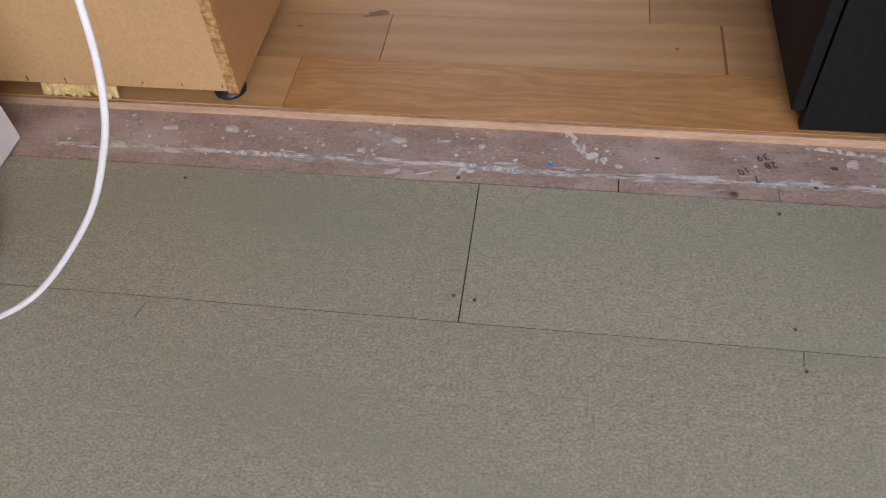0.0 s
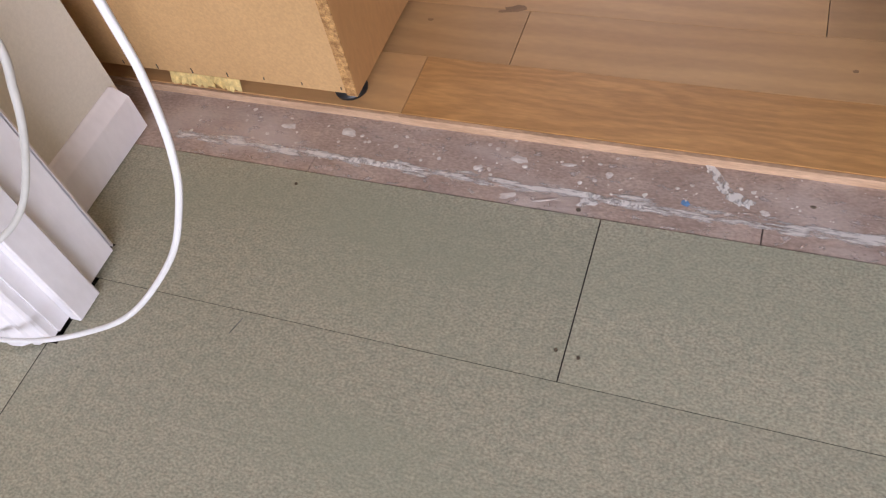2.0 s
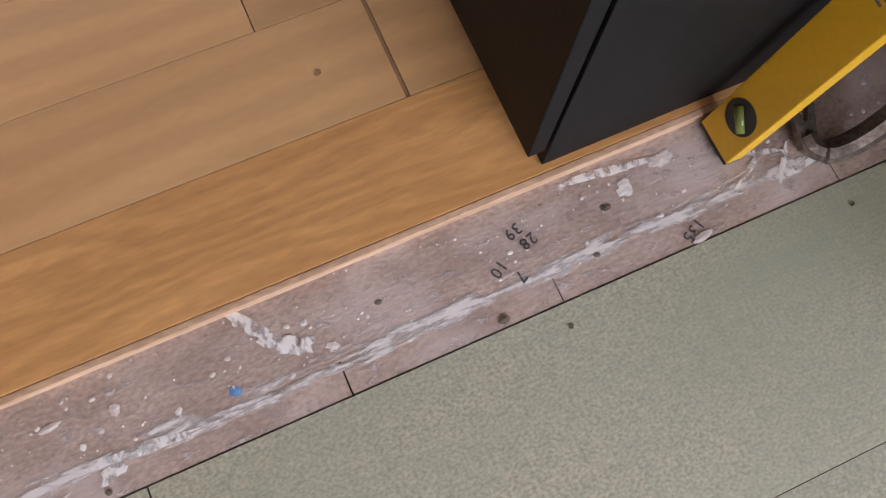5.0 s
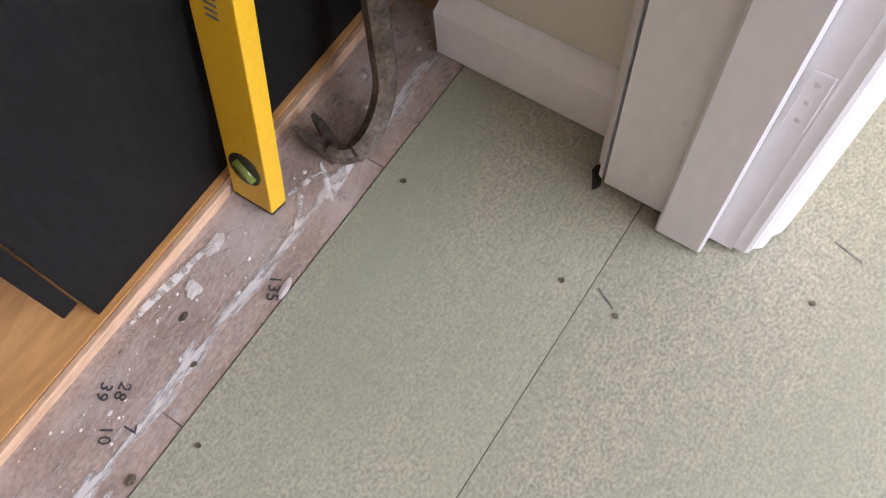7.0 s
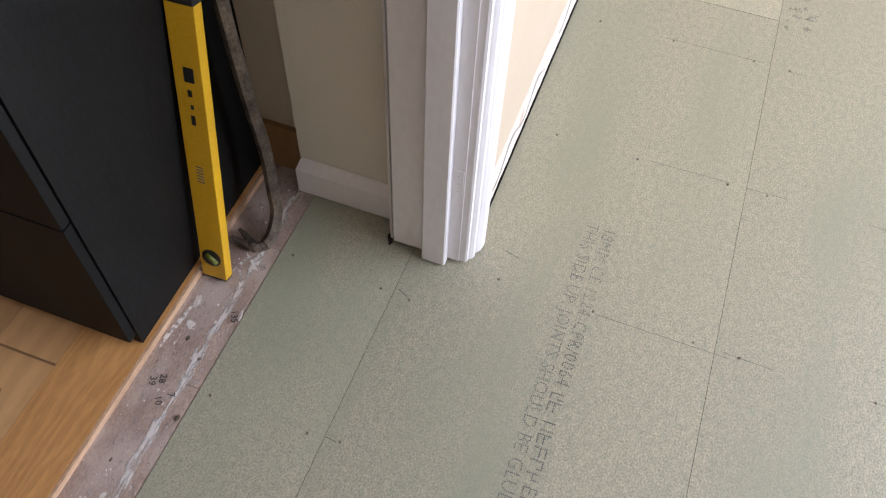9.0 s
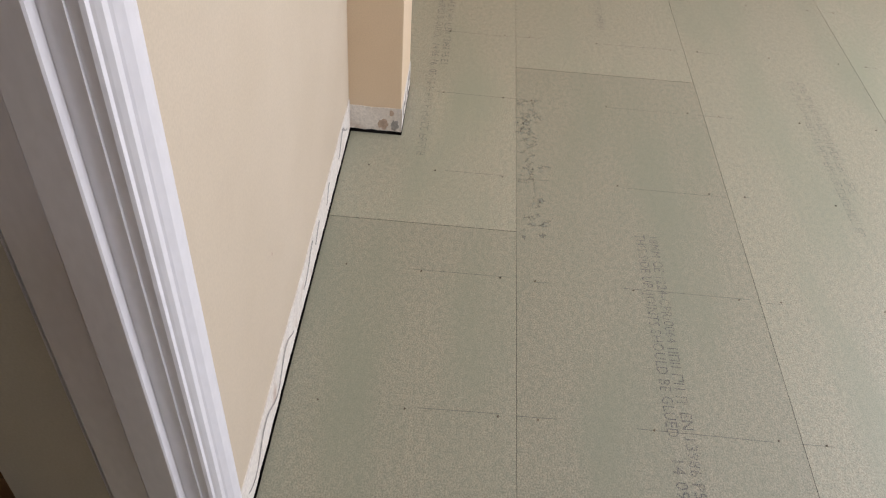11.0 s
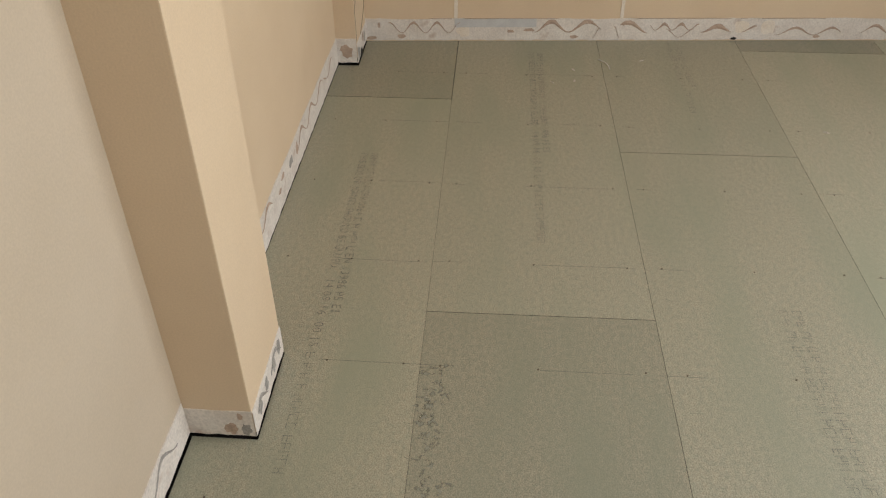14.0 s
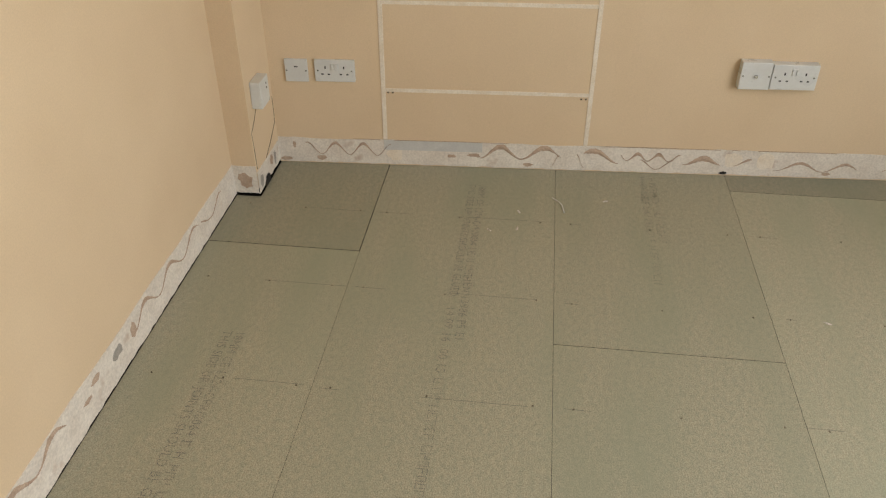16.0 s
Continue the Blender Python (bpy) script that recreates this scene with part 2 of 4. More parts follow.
def tube(points, radius, sides=12, flat=1.0, caps=True):
    """A round bar along the points; radius may be a list."""
    bm = bmesh.new()
    pts = [Vector(p) for p in points]
    rad = radius if isinstance(radius, list) else [radius] * len(pts)
    rings, side = [], None
    for i, p in enumerate(pts):
        d = (pts[min(i + 1, len(pts) - 1)] - pts[max(i - 1, 0)]).normalized()
        if side is None:
            side = d.orthogonal().normalized()
        side = (side - d * side.dot(d)).normalized()
        up = d.cross(side)
        rings.append([bm.verts.new(p + rad[i] * (math.cos(a) * side + flat * math.sin(a) * up)) for a in [2 * math.pi * j / sides for j in range(sides)]])
    for a, b in zip(rings, rings[1:]):
        for j in range(sides):
            f = bm.faces.new((a[j], a[(j + 1) % sides], b[(j + 1) % sides], b[j]))
            f.smooth = True
    if caps:
        bm.faces.new(rings[0][::-1])
        bm.faces.new(rings[-1])
    bmesh.ops.recalc_face_normals(bm, faces=bm.faces)
    return bm


def curve_points(ctrl, steps=8):
    """A smooth line through the control points."""
    c = [Vector(p) for p in ctrl]
    c = [2 * c[0] - c[1], *c, 2 * c[-1] - c[-2]]
    out = []
    for i in range(1, len(c) - 2):
        for k in range(steps):
            t = k / steps
            a, b, d, e = c[i - 1], c[i], c[i + 1], c[i + 2]
            out.append(0.5 * (2 * b + (d - a) * t + (2 * a - 5 * b + 4 * d - e) * t * t + (3 * b - a - 3 * d + e) * t ** 3))
    out.append(c[-2])
    return out


def mesh_of(name, bm, material):
    me = bpy.data.meshes.new(name)
    bm.to_mesh(me)
    bm.free()
    me.materials.append(material)
    return me


def edged(ob):
    """Gives a board's sides a near-black colour, standing for the shade in the joints."""
    ob.data.materials.append(JOINT_SHADE)
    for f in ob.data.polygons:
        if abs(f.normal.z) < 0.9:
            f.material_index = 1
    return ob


def part(name, bm, material, parent=None, label=""):
    ob = new(name, mesh_of(name, bm, material))
    if parent is not None:
        ob.parent = parent
    return tagged(ob, label)


def thing(name, label, category, group="", kind="", at=(0, 0, 0)):
    ob = new(name)
    ob.location = at
    return tagged(ob, label, category, group, kind)


def structure(name, bm, material, label, category):
    return tagged(part(name, bm, material), label, category, kind="structure")


def text_mesh(words, size, material, name="lettering", thick=0.0):
    cu = bpy.data.curves.new(name, "FONT")
    cu.body, cu.size, cu.align_x, cu.align_y, cu.resolution_u = words, size, "LEFT", "CENTER", 2
    cu.space_character = 1.06
    cu.offset = thick
    tmp = bpy.data.objects.new(name, cu)
    me = bpy.data.meshes.new_from_object(tmp)
    me.name = name
    bpy.data.objects.remove(tmp)
    bpy.data.curves.remove(cu)
    me.materials.clear()
    me.materials.append(material)
    return me


def blot(bm, x, y, z, rx, ry, turn=0.0, rnd=0.3, n=11, rise=0.0008):
    """A low uneven splash on a level surface."""
    ph = random.random() * 6.3
    ring = []
    for i in range(n):
        a = 2 * math.pi * i / n
        k = 1 + rnd * (random.random() - 0.5) + 0.2 * rnd * math.sin(2 * a + ph)
        px, py = rx * k * math.cos(a), ry * k * math.sin(a)
        ring.append(bm.verts.new((x + px * math.cos(turn) - py * math.sin(turn), y + px * math.sin(turn) + py * math.cos(turn), z)))
    mid = bm.verts.new((x, y, z + rise))
    for i in range(n):
        bm.faces.new((ring[i], ring[(i + 1) % n], mid))


# ---- ground and floors ----
# solid slab coloured as the shade seen through gaps between boards
structure("subfloor", boxes((-2.4, -3.9, -0.10, 5.2, 0.0, -0.024), (-2.4, 0.0, -0.10, 1.6, 3.6, -0.024)), GAP_SHADE, "near-black slab, its colour standing for the shade under the floor boards", "subfloor")

floor = thing("floor", "green moisture resistant chipboard floor with screws and printed lettering", "floor", kind="structure")
GAP, SEAM, WALLY, END = 0.0006, 0.0003, -0.3575, 9.0


def end_x(y):
    """Where the boards stop against the end wall, which runs three degrees out of square."""
    return 4.7615 + 0.0565 * (-0.446 - y)


rows = {
    (-0.25, -0.0088): (-0.38, 0.370, 1.264),
    (-0.85, -0.25): (-2.1, -0.298, 2.189, 4.234, END),
    (-1.45, -0.85): (-2.1, 0.622, 3.022, END),
    (-2.05, -1.45): (-2.1, 1.474, 3.874, END),
    (-2.65, -2.05): (-2.1, 2.342, 4.742, END),
    (-3.25, -2.65): (-2.1, 0.9, 3.3, END),
    (-3.62, -3.25): (-2.1, 1.9, 4.3, END),
}


def board(x0, x1, y0, y1):
    """One board with a fine bevel; outline cut round the walls."""
    xa, xb = (end_x(y0), end_x(y1)) if x1 == END else (x1 - GAP, x1 - GAP)
    pts = [(x0 + GAP, y0 + SEAM), (xa, y0 + SEAM), (xb, y1 - SEAM), (x0 + GAP, y1 - SEAM)]
    bm = prism(pts, -0.022, 0.0)
    top = [e for e in bm.edges if all(v.co.z > -0.001 for v in e.verts)]
    bmesh.ops.bevel(bm, geom=top, offset=0.0002, segments=1, affect="EDGES")
    return bm


boards = []
for (y0, y1), xs in rows.items():
    for x0, x1 in zip(xs, xs[1:]):
        if y1 == -0.25:
            if x0 < -1:
                bm = board(x0, x1, y0, WALLY)
            elif x0 < 0:
                bm = prism([(x0 + GAP, y0 + SEAM), (x1 - GAP, y0 + SEAM), (x1 - GAP, WALLY), (1.224, WALLY), (1.224, y1 - SEAM), (-0.283, y1 - SEAM), (-0.283, WALLY), (x0 + GAP, WALLY)], -0.022, 0.0)
            elif x0 < 3:
                bm = prism([(x0 + GAP, y0 + SEAM), (x1 - GAP, y0 + SEAM), (x1 - GAP, -0.365), (2.848, -0.365), (2.848, -0.5075), (2.574, -0.5075), (2.575, WALLY), (x0 + GAP, WALLY)], -0.022, 0.0)
            else:
                bm = prism([(x0 + 0.002, y0 + 0.0018), (end_x(y0), y0 + 0.0018), (end_x(-0.45), -0.45), (4.511, -0.45), (4.511, -0.365), (x0 + 0.002, -0.365)], -0.022, 0.0)
        else:
            bm = board(x0, x1, y0, y1)
        boards.append((edged(part("chipboard", bm, CHIP, floor)), x0, x1, y0, y1))


def under(x, y):
    for b, x0, x1, y0, y1 in boards:
        if x0 <= x < x1 and y0 <= y < y1:
            return b
    return floor


# screw heads along the joists, sunk in small torn rings
bm = bmesh.new()
bmesh.ops.create_circle(bm, cap_ends=True, segments=10, radius=0.0022)
for v in bm.verts:
    v.co.z = 0.0006
ring = bmesh.ops.create_circle(bm, segments=10, radius=0.0027)["verts"]
inner = bmesh.ops.create_circle(bm, segments=10, radius=0.0027)["verts"]
for a in range(10):
    bm.faces.new((ring[a], ring[(a + 1) % 10], inner[(a + 1) % 10], inner[a]))
for v in ring:
    v.co.z = 0.0003
for v in inner:
    v.co.z = 0.0012
SCREWMESH = mesh_of("screw", bm, SCREW)


def screw(x, y):
    ob = new("screw", SCREWMESH)
    ob.location = (x + random.uniform(-0.003, 0.003), y + random.uniform(-0.003, 0.003), 0.0)
    ob.rotation_euler = (0, 0, random.uniform(0, 3))
    ob.parent = under(x, y)


JOISTS = [1.194 + 0.4085 * k for k in range(9)]
for x in JOISTS:
    for y in (-0.43, -0.618, -0.808, -0.897, -1.14, -1.40, -1.50, -1.755, -2.0, -2.10, -2.35, -2.60, -2.70, -2.95, -3.2):
        if not (2.5 < x < 2.95 and y > -0.53):
            screw(x, y)
for x, y in ((0.786, -0.030), (0.782, -0.217), (0.783, -0.277), (1.10, -0.032), (1.096, -0.223), (1.092, -0.281), (0.359, -0.212), (0.386, -0.212), (-0.07, -0.035)):
    screw(x, y)


def mark(name, x0, y0, x1, y1, w, material, parent, z=0.0004):
    d = Vector((x1 - x0, y1 - y0)).normalized() * w / 2
    bm = bmesh.new()
    bm.faces.new([bm.verts.new(p) for p in ((x0 + d.y, y0 - d.x, z), (x1 + d.y, y1 - d.x, z), (x1 - d.y, y1 + d.x, z), (x0 - d.y, y0 + d.x, z))])
    bmesh.ops.recalc_face_normals(bm, faces=bm.faces)
    return part(name, bm, material, parent)


for k, x in enumerate(JOISTS):
    for y0, y1 in ((-0.62, -0.83), (-0.87, -0.95), (-1.12, -1.40), (-1.46, -1.53), (-2.06, -2.13)):
        s = random.uniform(-0.006, 0.006)
        mark("pencil_line", x + s, y0 + random.uniform(-0.03, 0.03), x + s + random.uniform(-0.004, 0.004), y1 + random.uniform(-0.05, 0.03), 0.0013, PENCIL, under(x, (y0 + y1) / 2))
for x0, y0, x1, y1 in ((-0.045, -0.260, -0.053, -0.286), (1.105, -0.257, 1.094, -0.279), (1.265, -0.42, 1.258, -0.45), (0.786, -0.250, 0.784, -0.272)):
    mark("pencil_line", x0, y0, x1, y1, 0.002, PENCIL, under(x0, y0))


def lettering(words, x, y, length, material):
    """A line of jet print along a board, drawn out to its length."""
    me = text_mesh(words, 0.0365, material)
    long = max(v.co.x for v in me.vertices)
    for v in me.vertices:
        v.co.x *= length / long
    ob = new("lettering", me)
    ob.matrix_world = pose(x, y, 0.0005, 0, 0, 180)
    ob.parent = under(x, y)
    return ob


def bars(x, y, length, size, material):
    """Unreadable print as plain bars."""
    bm, cx, rnd = bmesh.new(), 0.0, random.Random(int(x * 100))
    while cx < length:
        w, t, hgt = size * rnd.choice((0.42, 0.5, 0.55)), size * 0.095, size * 0.34
        strokes = [(0, -hgt, t, hgt)] + rnd.sample([(w - t, -hgt, w, hgt), (0, hgt - t, w, hgt), (0, -t / 2, w, t / 2), (0, -hgt, w, -hgt + t), (w - t, 0, w, hgt)], 2)
        for k, (px0, py0, px1, py1) in enumerate(strokes):
            bm.faces.new([bm.verts.new((cx + px, py, 0.0005 + 0.00004 * k)) for px, py in ((px0, py0), (px1, py0), (px1, py1), (px0, py1))])
        cx += w + size * rnd.choice((0.12, 0.12, 0.12, 0.5))
    ob = part("print_bars", bm, material)
    ob.matrix_world = pose(x, y, 0, 0, 0, 180)
    ob.parent = under(x - 0.02, y)


# ---- old boarding in the threshold ----
strip = thing("old_floorboard", "worn mauve painted floorboard strip spattered with white paint", "floorboard", kind="structure", at=(0.038, -0.0085, 0))
for x0, x1 in ((-0.62, -0.103), (-0.1022, 0.529), (0.5305, 0.749), (0.7498, 1.066), (1.0668, 1.42)):
    part("batten", boxes((x0, 0.0008, -0.022, x1, 0.034, -0.0012), bevel=0.0006), OLD, strip)
part("board", boxes((-0.62, 0.0342, -0.022, 1.42, 0.135, -0.0005), bevel=0.0008), OLD, strip)
random.seed(11)
bm = bmesh.new()
for i in range(230):
    x, y = random.uniform(-0.33, 1.25), random.choice((random.uniform(0.035, 0.115), random.gauss(0.055, 0.02)))
    if 0.004 < y < 0.117:
        r = random.choice((0.0009, 0.0011, 0.0013, 0.0016, 0.002, 0.0026, 0.0036)) * random.uniform(0.7, 1.1)
        blot(bm, x, y, 0.0001, r, r * random.uniform(0.7, 1), random.random() * 3)
for x, y, rx, ry, tn in ((0.146, 0.055, 0.006, 0.005, 0), (0.20, 0.08, 0.012, 0.007, 0), (0.27, 0.083, 0.011, 0.003, 0.1), (0.327, 0.075, 0.005, 0.006, 0), (0.905, 0.094, 0.012, 0.007, 0.3), (0.857, 0.080, 0.009, 0.008, 0), (-0.07, 0.085, 0.012, 0.008, 0), (-0.17, 0.08, 0.011, 0.006, 0), (0.905, 0.004, 0.012, 0.004, 0.1), (0.20, 0.014, 0.01, 0.006, 0.4), (0.255, 0.017, 0.018, 0.0018, 0.35), (0.53, 0.05, 0.006, 0.005, 0)):
    blot(bm, x, y, 0.0002, rx, ry, tn, 0.5, 15)
part("paint_spatter", bm, FLAKE, strip, "white paint spatters")
part("paint_streak", boxes((-0.35, 0.0215, -0.0004, 1.30, 0.0475, 0.0004)), STREAK, strip, "flaking white paint line")
part("paint_haze", boxes((-0.35, 0.002, -0.0006, 1.30, 0.0205, 0.0002), (-0.35, 0.0485, -0.0006, 1.30, 0.117, 0.0002)), HAZE, strip, "thin dusty paint haze")
bm = bmesh.new()
for x, y, rx, ry, tn in ((0.466, 0.098, 0.024, 0.0075, -0.85), (0.489, 0.070, 0.026, 0.009, -0.7), (0.497, 0.064, 0.017, 0.007, -0.1), (0.845, 0.104, 0.058, 0.0045, -0.1), (0.985, 0.048, 0.030, 0.0035, 0.5), (1.005, 0.060, 0.022, 0.0030, -0.3), (1.02, 0.040, 0.026, 0.0030, 0.9), (1.03, 0.030, 0.036, 0.0040, 0.1), (0.34, 0.032, 0.05, 0.0055, -0.05), (0.0, 0.034, 0.07, 0.005, 0.0), (0.31, 0.024, 0.014, 0.008, 0.4)):
    blot(bm, x, y, 0.0007, rx, ry, tn, 0.5, 17, 0.0003)
part("paint_swipe", bm, SWIPE, strip, "dragged white paint marks")
bm = bmesh.new()
blot(bm, 0.432, 0.047, 0.0002, 0.006, 0.005)
part("blue_spot", bm, BLUE, strip, "small blue paint spot")
bm = bmesh.new()
for x, y, r in ((0.688, 0.008, 0.006), (0.80, 0.03, 0.005), (0.30, 0.009, 0.004), (0.585, 0.072, 0.004), (0.77, 0.098, 0.002), (0.83, 0.07, 0.006)):
    blot(bm, x, y, 0.0002, r, r * 0.7)
part("nail_stain", bm, SCREW, strip)
for words, x, y in (("28", 0.752, 0.072), ("39", 0.742, 0.087), ("10", 0.712, 0.060), ("7", 0.725, 0.042), ("135", 0.912, 0.020)):
    ob = new("handwriting", text_mesh(words, 0.0175, INK, "handwriting", 0.00015))
    ob.matrix_world = pose(x, y, 0.0009, 0, 0, 204 + 9 * math.sin(x * 90))
    ob.parent = strip

# ---- kitchen plank floor ----
planks = thing("wood_floor", "oak plank floor with a pale sawn front edge", "wood floor", kind="structure", at=(0.038, -0.0085, 0))
part("edge_strip", boxes((-1.9, 0.118, -0.002, 0.003, 0.1235, 0.0135), (0.0035, 0.1165, -0.002, 1.25, 0.1235, 0.0138), bevel=0.001), PLY, planks, "pale splintered plank edge")
for k, (joints, first) in enumerate((((-1.9, -0.75, 0.005, 1.25), 1), ((-1.9, -1.1, 0.138, 0.692, 1.25), 0), ((-1.9, -0.6, 0.578, 1.25), 0), ((-1.9, -0.2, 0.683, 1.25), 0), ((-1.9, -0.9, 0.35, 1.25), 0), ((-1.9, 0.1, 0.8, 1.30), 0))):
    for a, b in zip(joints, joints[1:]):
        y0 = 0.1238 + 0.1265 * k
        gap = 0.004 if a == 0.692 else 0.0005
        part("plank", boxes((a + gap, y0 + 0.0003, -0.002, b - 0.0005, y0 + 0.1262, 0.0150), bevel=0.0007), OAK if (k == 0 and a == 0.005) else PINE, planks)
part("gap_filler", boxes((0.6917, 0.2506, -0.002, 0.6957, 0.3764, 0.0128)), BROWNBASE, planks, "dark brown filler in an open plank joint")
part("plank_field", boxes(*[(-1.9 + 0.9 * i, 0.884 + 0.1265 * j, -0.002, -1.0005 + 0.9 * i if i < 3 else 1.25, 1.0100 + 0.1265 * j, 0.0150) for i in range(4) for j in range(19)]), PINE, planks)

for x, y, rx, ry in ((0.116, 0.380, 0.021, 0.008), (0.10, 0.372, 0.012, 0.004), (-0.02, 0.335, 0.006, 0.003), (0.62, 0.31, 0.004, 0.003), (1.03, 0.60, 0.012, 0.006)):
    bm = bmesh.new()
    blot(bm, x, y, 0.0153, rx, ry, 0.2, 0.5, 12, 0.0001)
    part("knot", bm, BROWNBASE, planks)

# ---- walls ----
H = 2.4
RF = -0.353
wall_e = structure("wall_1", boxes((1.267, RF, 0.008, 2.577, -0.2, H)), CREAM_LIT_PEACH, "peach wall, its light put into the tone, with the skirting pulled off", "wall")
pier = structure("wall_pier", boxes((2.577, -0.505, 0.016, 2.845, -0.2, H), bevel=0.003), PEACH, "peach painted chimney pier", "wall")
structure("wall_2", boxes((2.845, -0.362, 0.004, 4.513, -0.2, H)), PEACH, "peach painted wall with the skirting pulled off", "wall")
structure("wall_boxing", boxes((4.513, -0.446, 0.03, 4.95, -0.2, H), bevel=0.002), PEACH, "peach boxed-in corner of the wall", "wall")
# the end wall runs three degrees out of square: its things are laid out square, then turned about the corner
SLANT = pose(4.763, -0.446, 0, 0, 0, 3.234) @ pose(-4.747, 0.446, 0)


def slanted(ob):
    ob.matrix_world = SLANT
    return ob


slanted(structure("wall_3", boxes((4.747, -3.95, -0.001, 4.9, -0.446, H)), PEACH, "peach end wall with filled panel seams", "wall"))
structure("wall_4", boxes((-2.25, RF, 0.016, -0.367, -0.2, H)), CREAM_LIT_PEACH, "cream painted wall", "wall")
structure("wall_5", boxes((1.267, -0.2, 0.0, 1.55, 0.018, H)), PALE, "cream painted return of the doorway", "wall")
structure("wall_6", boxes((-2.25, -0.2, 0.0, -0.385, 0.030, H)), PALE, "cream painted return of the doorway", "wall")
structure("wall_7", boxes((1.302, 0.018, 0.0, 1.55, 3.45, H)), CREAM_LIT_PEACH, "cream kitchen wall", "wall")
structure("wall_8", boxes((-2.25, 0.030, 0.0, -1.9, 3.45, H)), CREAM_LIT_PEACH, "cream kitchen wall", "wall")
structure("wall_9", boxes((-1.9, 3.3, 0, -0.8, 3.45, H), (0.8, 3.3, 0, 1.4, 3.45, H), (-0.8, 3.3, 0, 0.8, 3.45, 0.95), (-0.8, 3.3, 2.05, 0.8, 3.45, H)), CREAM_LIT_PEACH, "unseen cream kitchen wall with an added window opening", "wall")
structure("wall_10", boxes((-2.25, -3.75, 0, 0.3, -3.6, H), (3.7, -3.75, 0, 4.97, -3.6, H), (0.3, -3.75, 0, 3.7, -3.6, 0.7), (0.3, -3.75, 2.2, 3.7, -3.6, H)), CREAM_LIT_PEACH, "cream wall with a wide window opening", "wall")
structure("wall_11", boxes((-2.4, -3.75, 0, -2.25, 3.45, H)), CREAM_LIT_PEACH, "plain cream wall", "wall")
structure("lintel", boxes((-0.367, RF, 2.05, 1.267, 0.016, H)), CREAM_LIT_PEACH, "cream wall over the doorway", "wall")
structure("ceiling", boxes((-2.4, -3.98, H, 5.12, 3.45, H + 0.1)), WHITE, "white ceiling", "ceiling")
structure("baseboard", boxes((1.289, 0.024, 0.0152, 1.3015, 3.3, 0.135), bevel=0.002), BROWNBASE, "brown wooden skirting in the kitchen", "skirting")


# stripped bands where the skirting came off
def adhesive(parent, origin, along, runs, material, top):
    """Lines of old adhesive laid in waves along a wall's foot. A run: start, end, mean height, swing, wavelength, where a crest lies, half width."""
    out, dirv = Vector((along[1], -along[0], 0)), Vector((along[0], along[1], 0))
    for n, (s0, s1, mean, swing, wave, crest, half) in enumerate(runs):
        rnd, bm, prev = random.Random(n * 7 + int(s0 * 100)), bmesh.new(), None
        k = max(int((s1 - s0) / 0.005), 4)
        drift = rnd.uniform(-0.2, 0.2)
        for i in range(k + 1):
            q = i / k
            at = s0 + (s1 - s0) * q
            c = mean + swing * math.cos(6.283 * (at - crest) * (1 + drift * (q - 0.5)) / wave) + rnd.uniform(-0.0008, 0.0008)
            ww = half * (0.25 + 0.75 * min(1, 6 * q, 6 * (1 - q))) * (0.75 + 0.45 * math.cos(6.283 * (at - crest) / wave)) * rnd.uniform(0.88, 1.12)
            p = Vector((origin[0], origin[1], 0)) + dirv * at
            row = [bm.verts.new(p + out * o + Vector((0, 0, min(max(h, 0.006), top - 0.004)))) for o, h in ((0.0006, c - ww), (0.0024, c), (0.0006, c + ww))]
            if prev:
                for j in (0, 1):
                    bm.faces.new((prev[j], row[j], row[j + 1], prev[j + 1]))
            prev = row
        bmesh.ops.recalc_face_normals(bm, faces=bm.faces)
        part("adhesive_line", bm, material, parent)


def torn_band(parent, origin, along, length, top, seed, bottom=0.012):
    """A thin skin of bare plaster with an uneven upper edge, proud of the paint by 2 mm."""
    rnd = random.Random(seed)
    out, dirv = Vector((along[1], -along[0], 0)), Vector((along[0], along[1], 0))
    k = max(int(length / 0.02), 2)
    bm, prev = bmesh.new(), None
    for i in range(k + 1):
        p = Vector((origin[0], origin[1], 0)) + dirv * (length * i / k)
        h = top + rnd.uniform(-0.0012, 0.0012) + 0.002 * math.sin(i * 0.31 + seed)
        b = bottom + rnd.uniform(-0.003, 0.002)
        row = [bm.verts.new(p + out * o + Vector((0, 0, z))) for o, z in ((-0.002, b), (0.002, b), (0.002, h - 0.001), (-0.002, h))]
        if prev:
            for j in range(3):
                bm.faces.new((prev[j], row[j], row[j + 1], prev[j + 1]))
        prev = row
    bmesh.ops.recalc_face_normals(bm, faces=bm.faces)
    return part("plaster_band", bm, PLASTER, parent, "bare plaster band where skirting was")


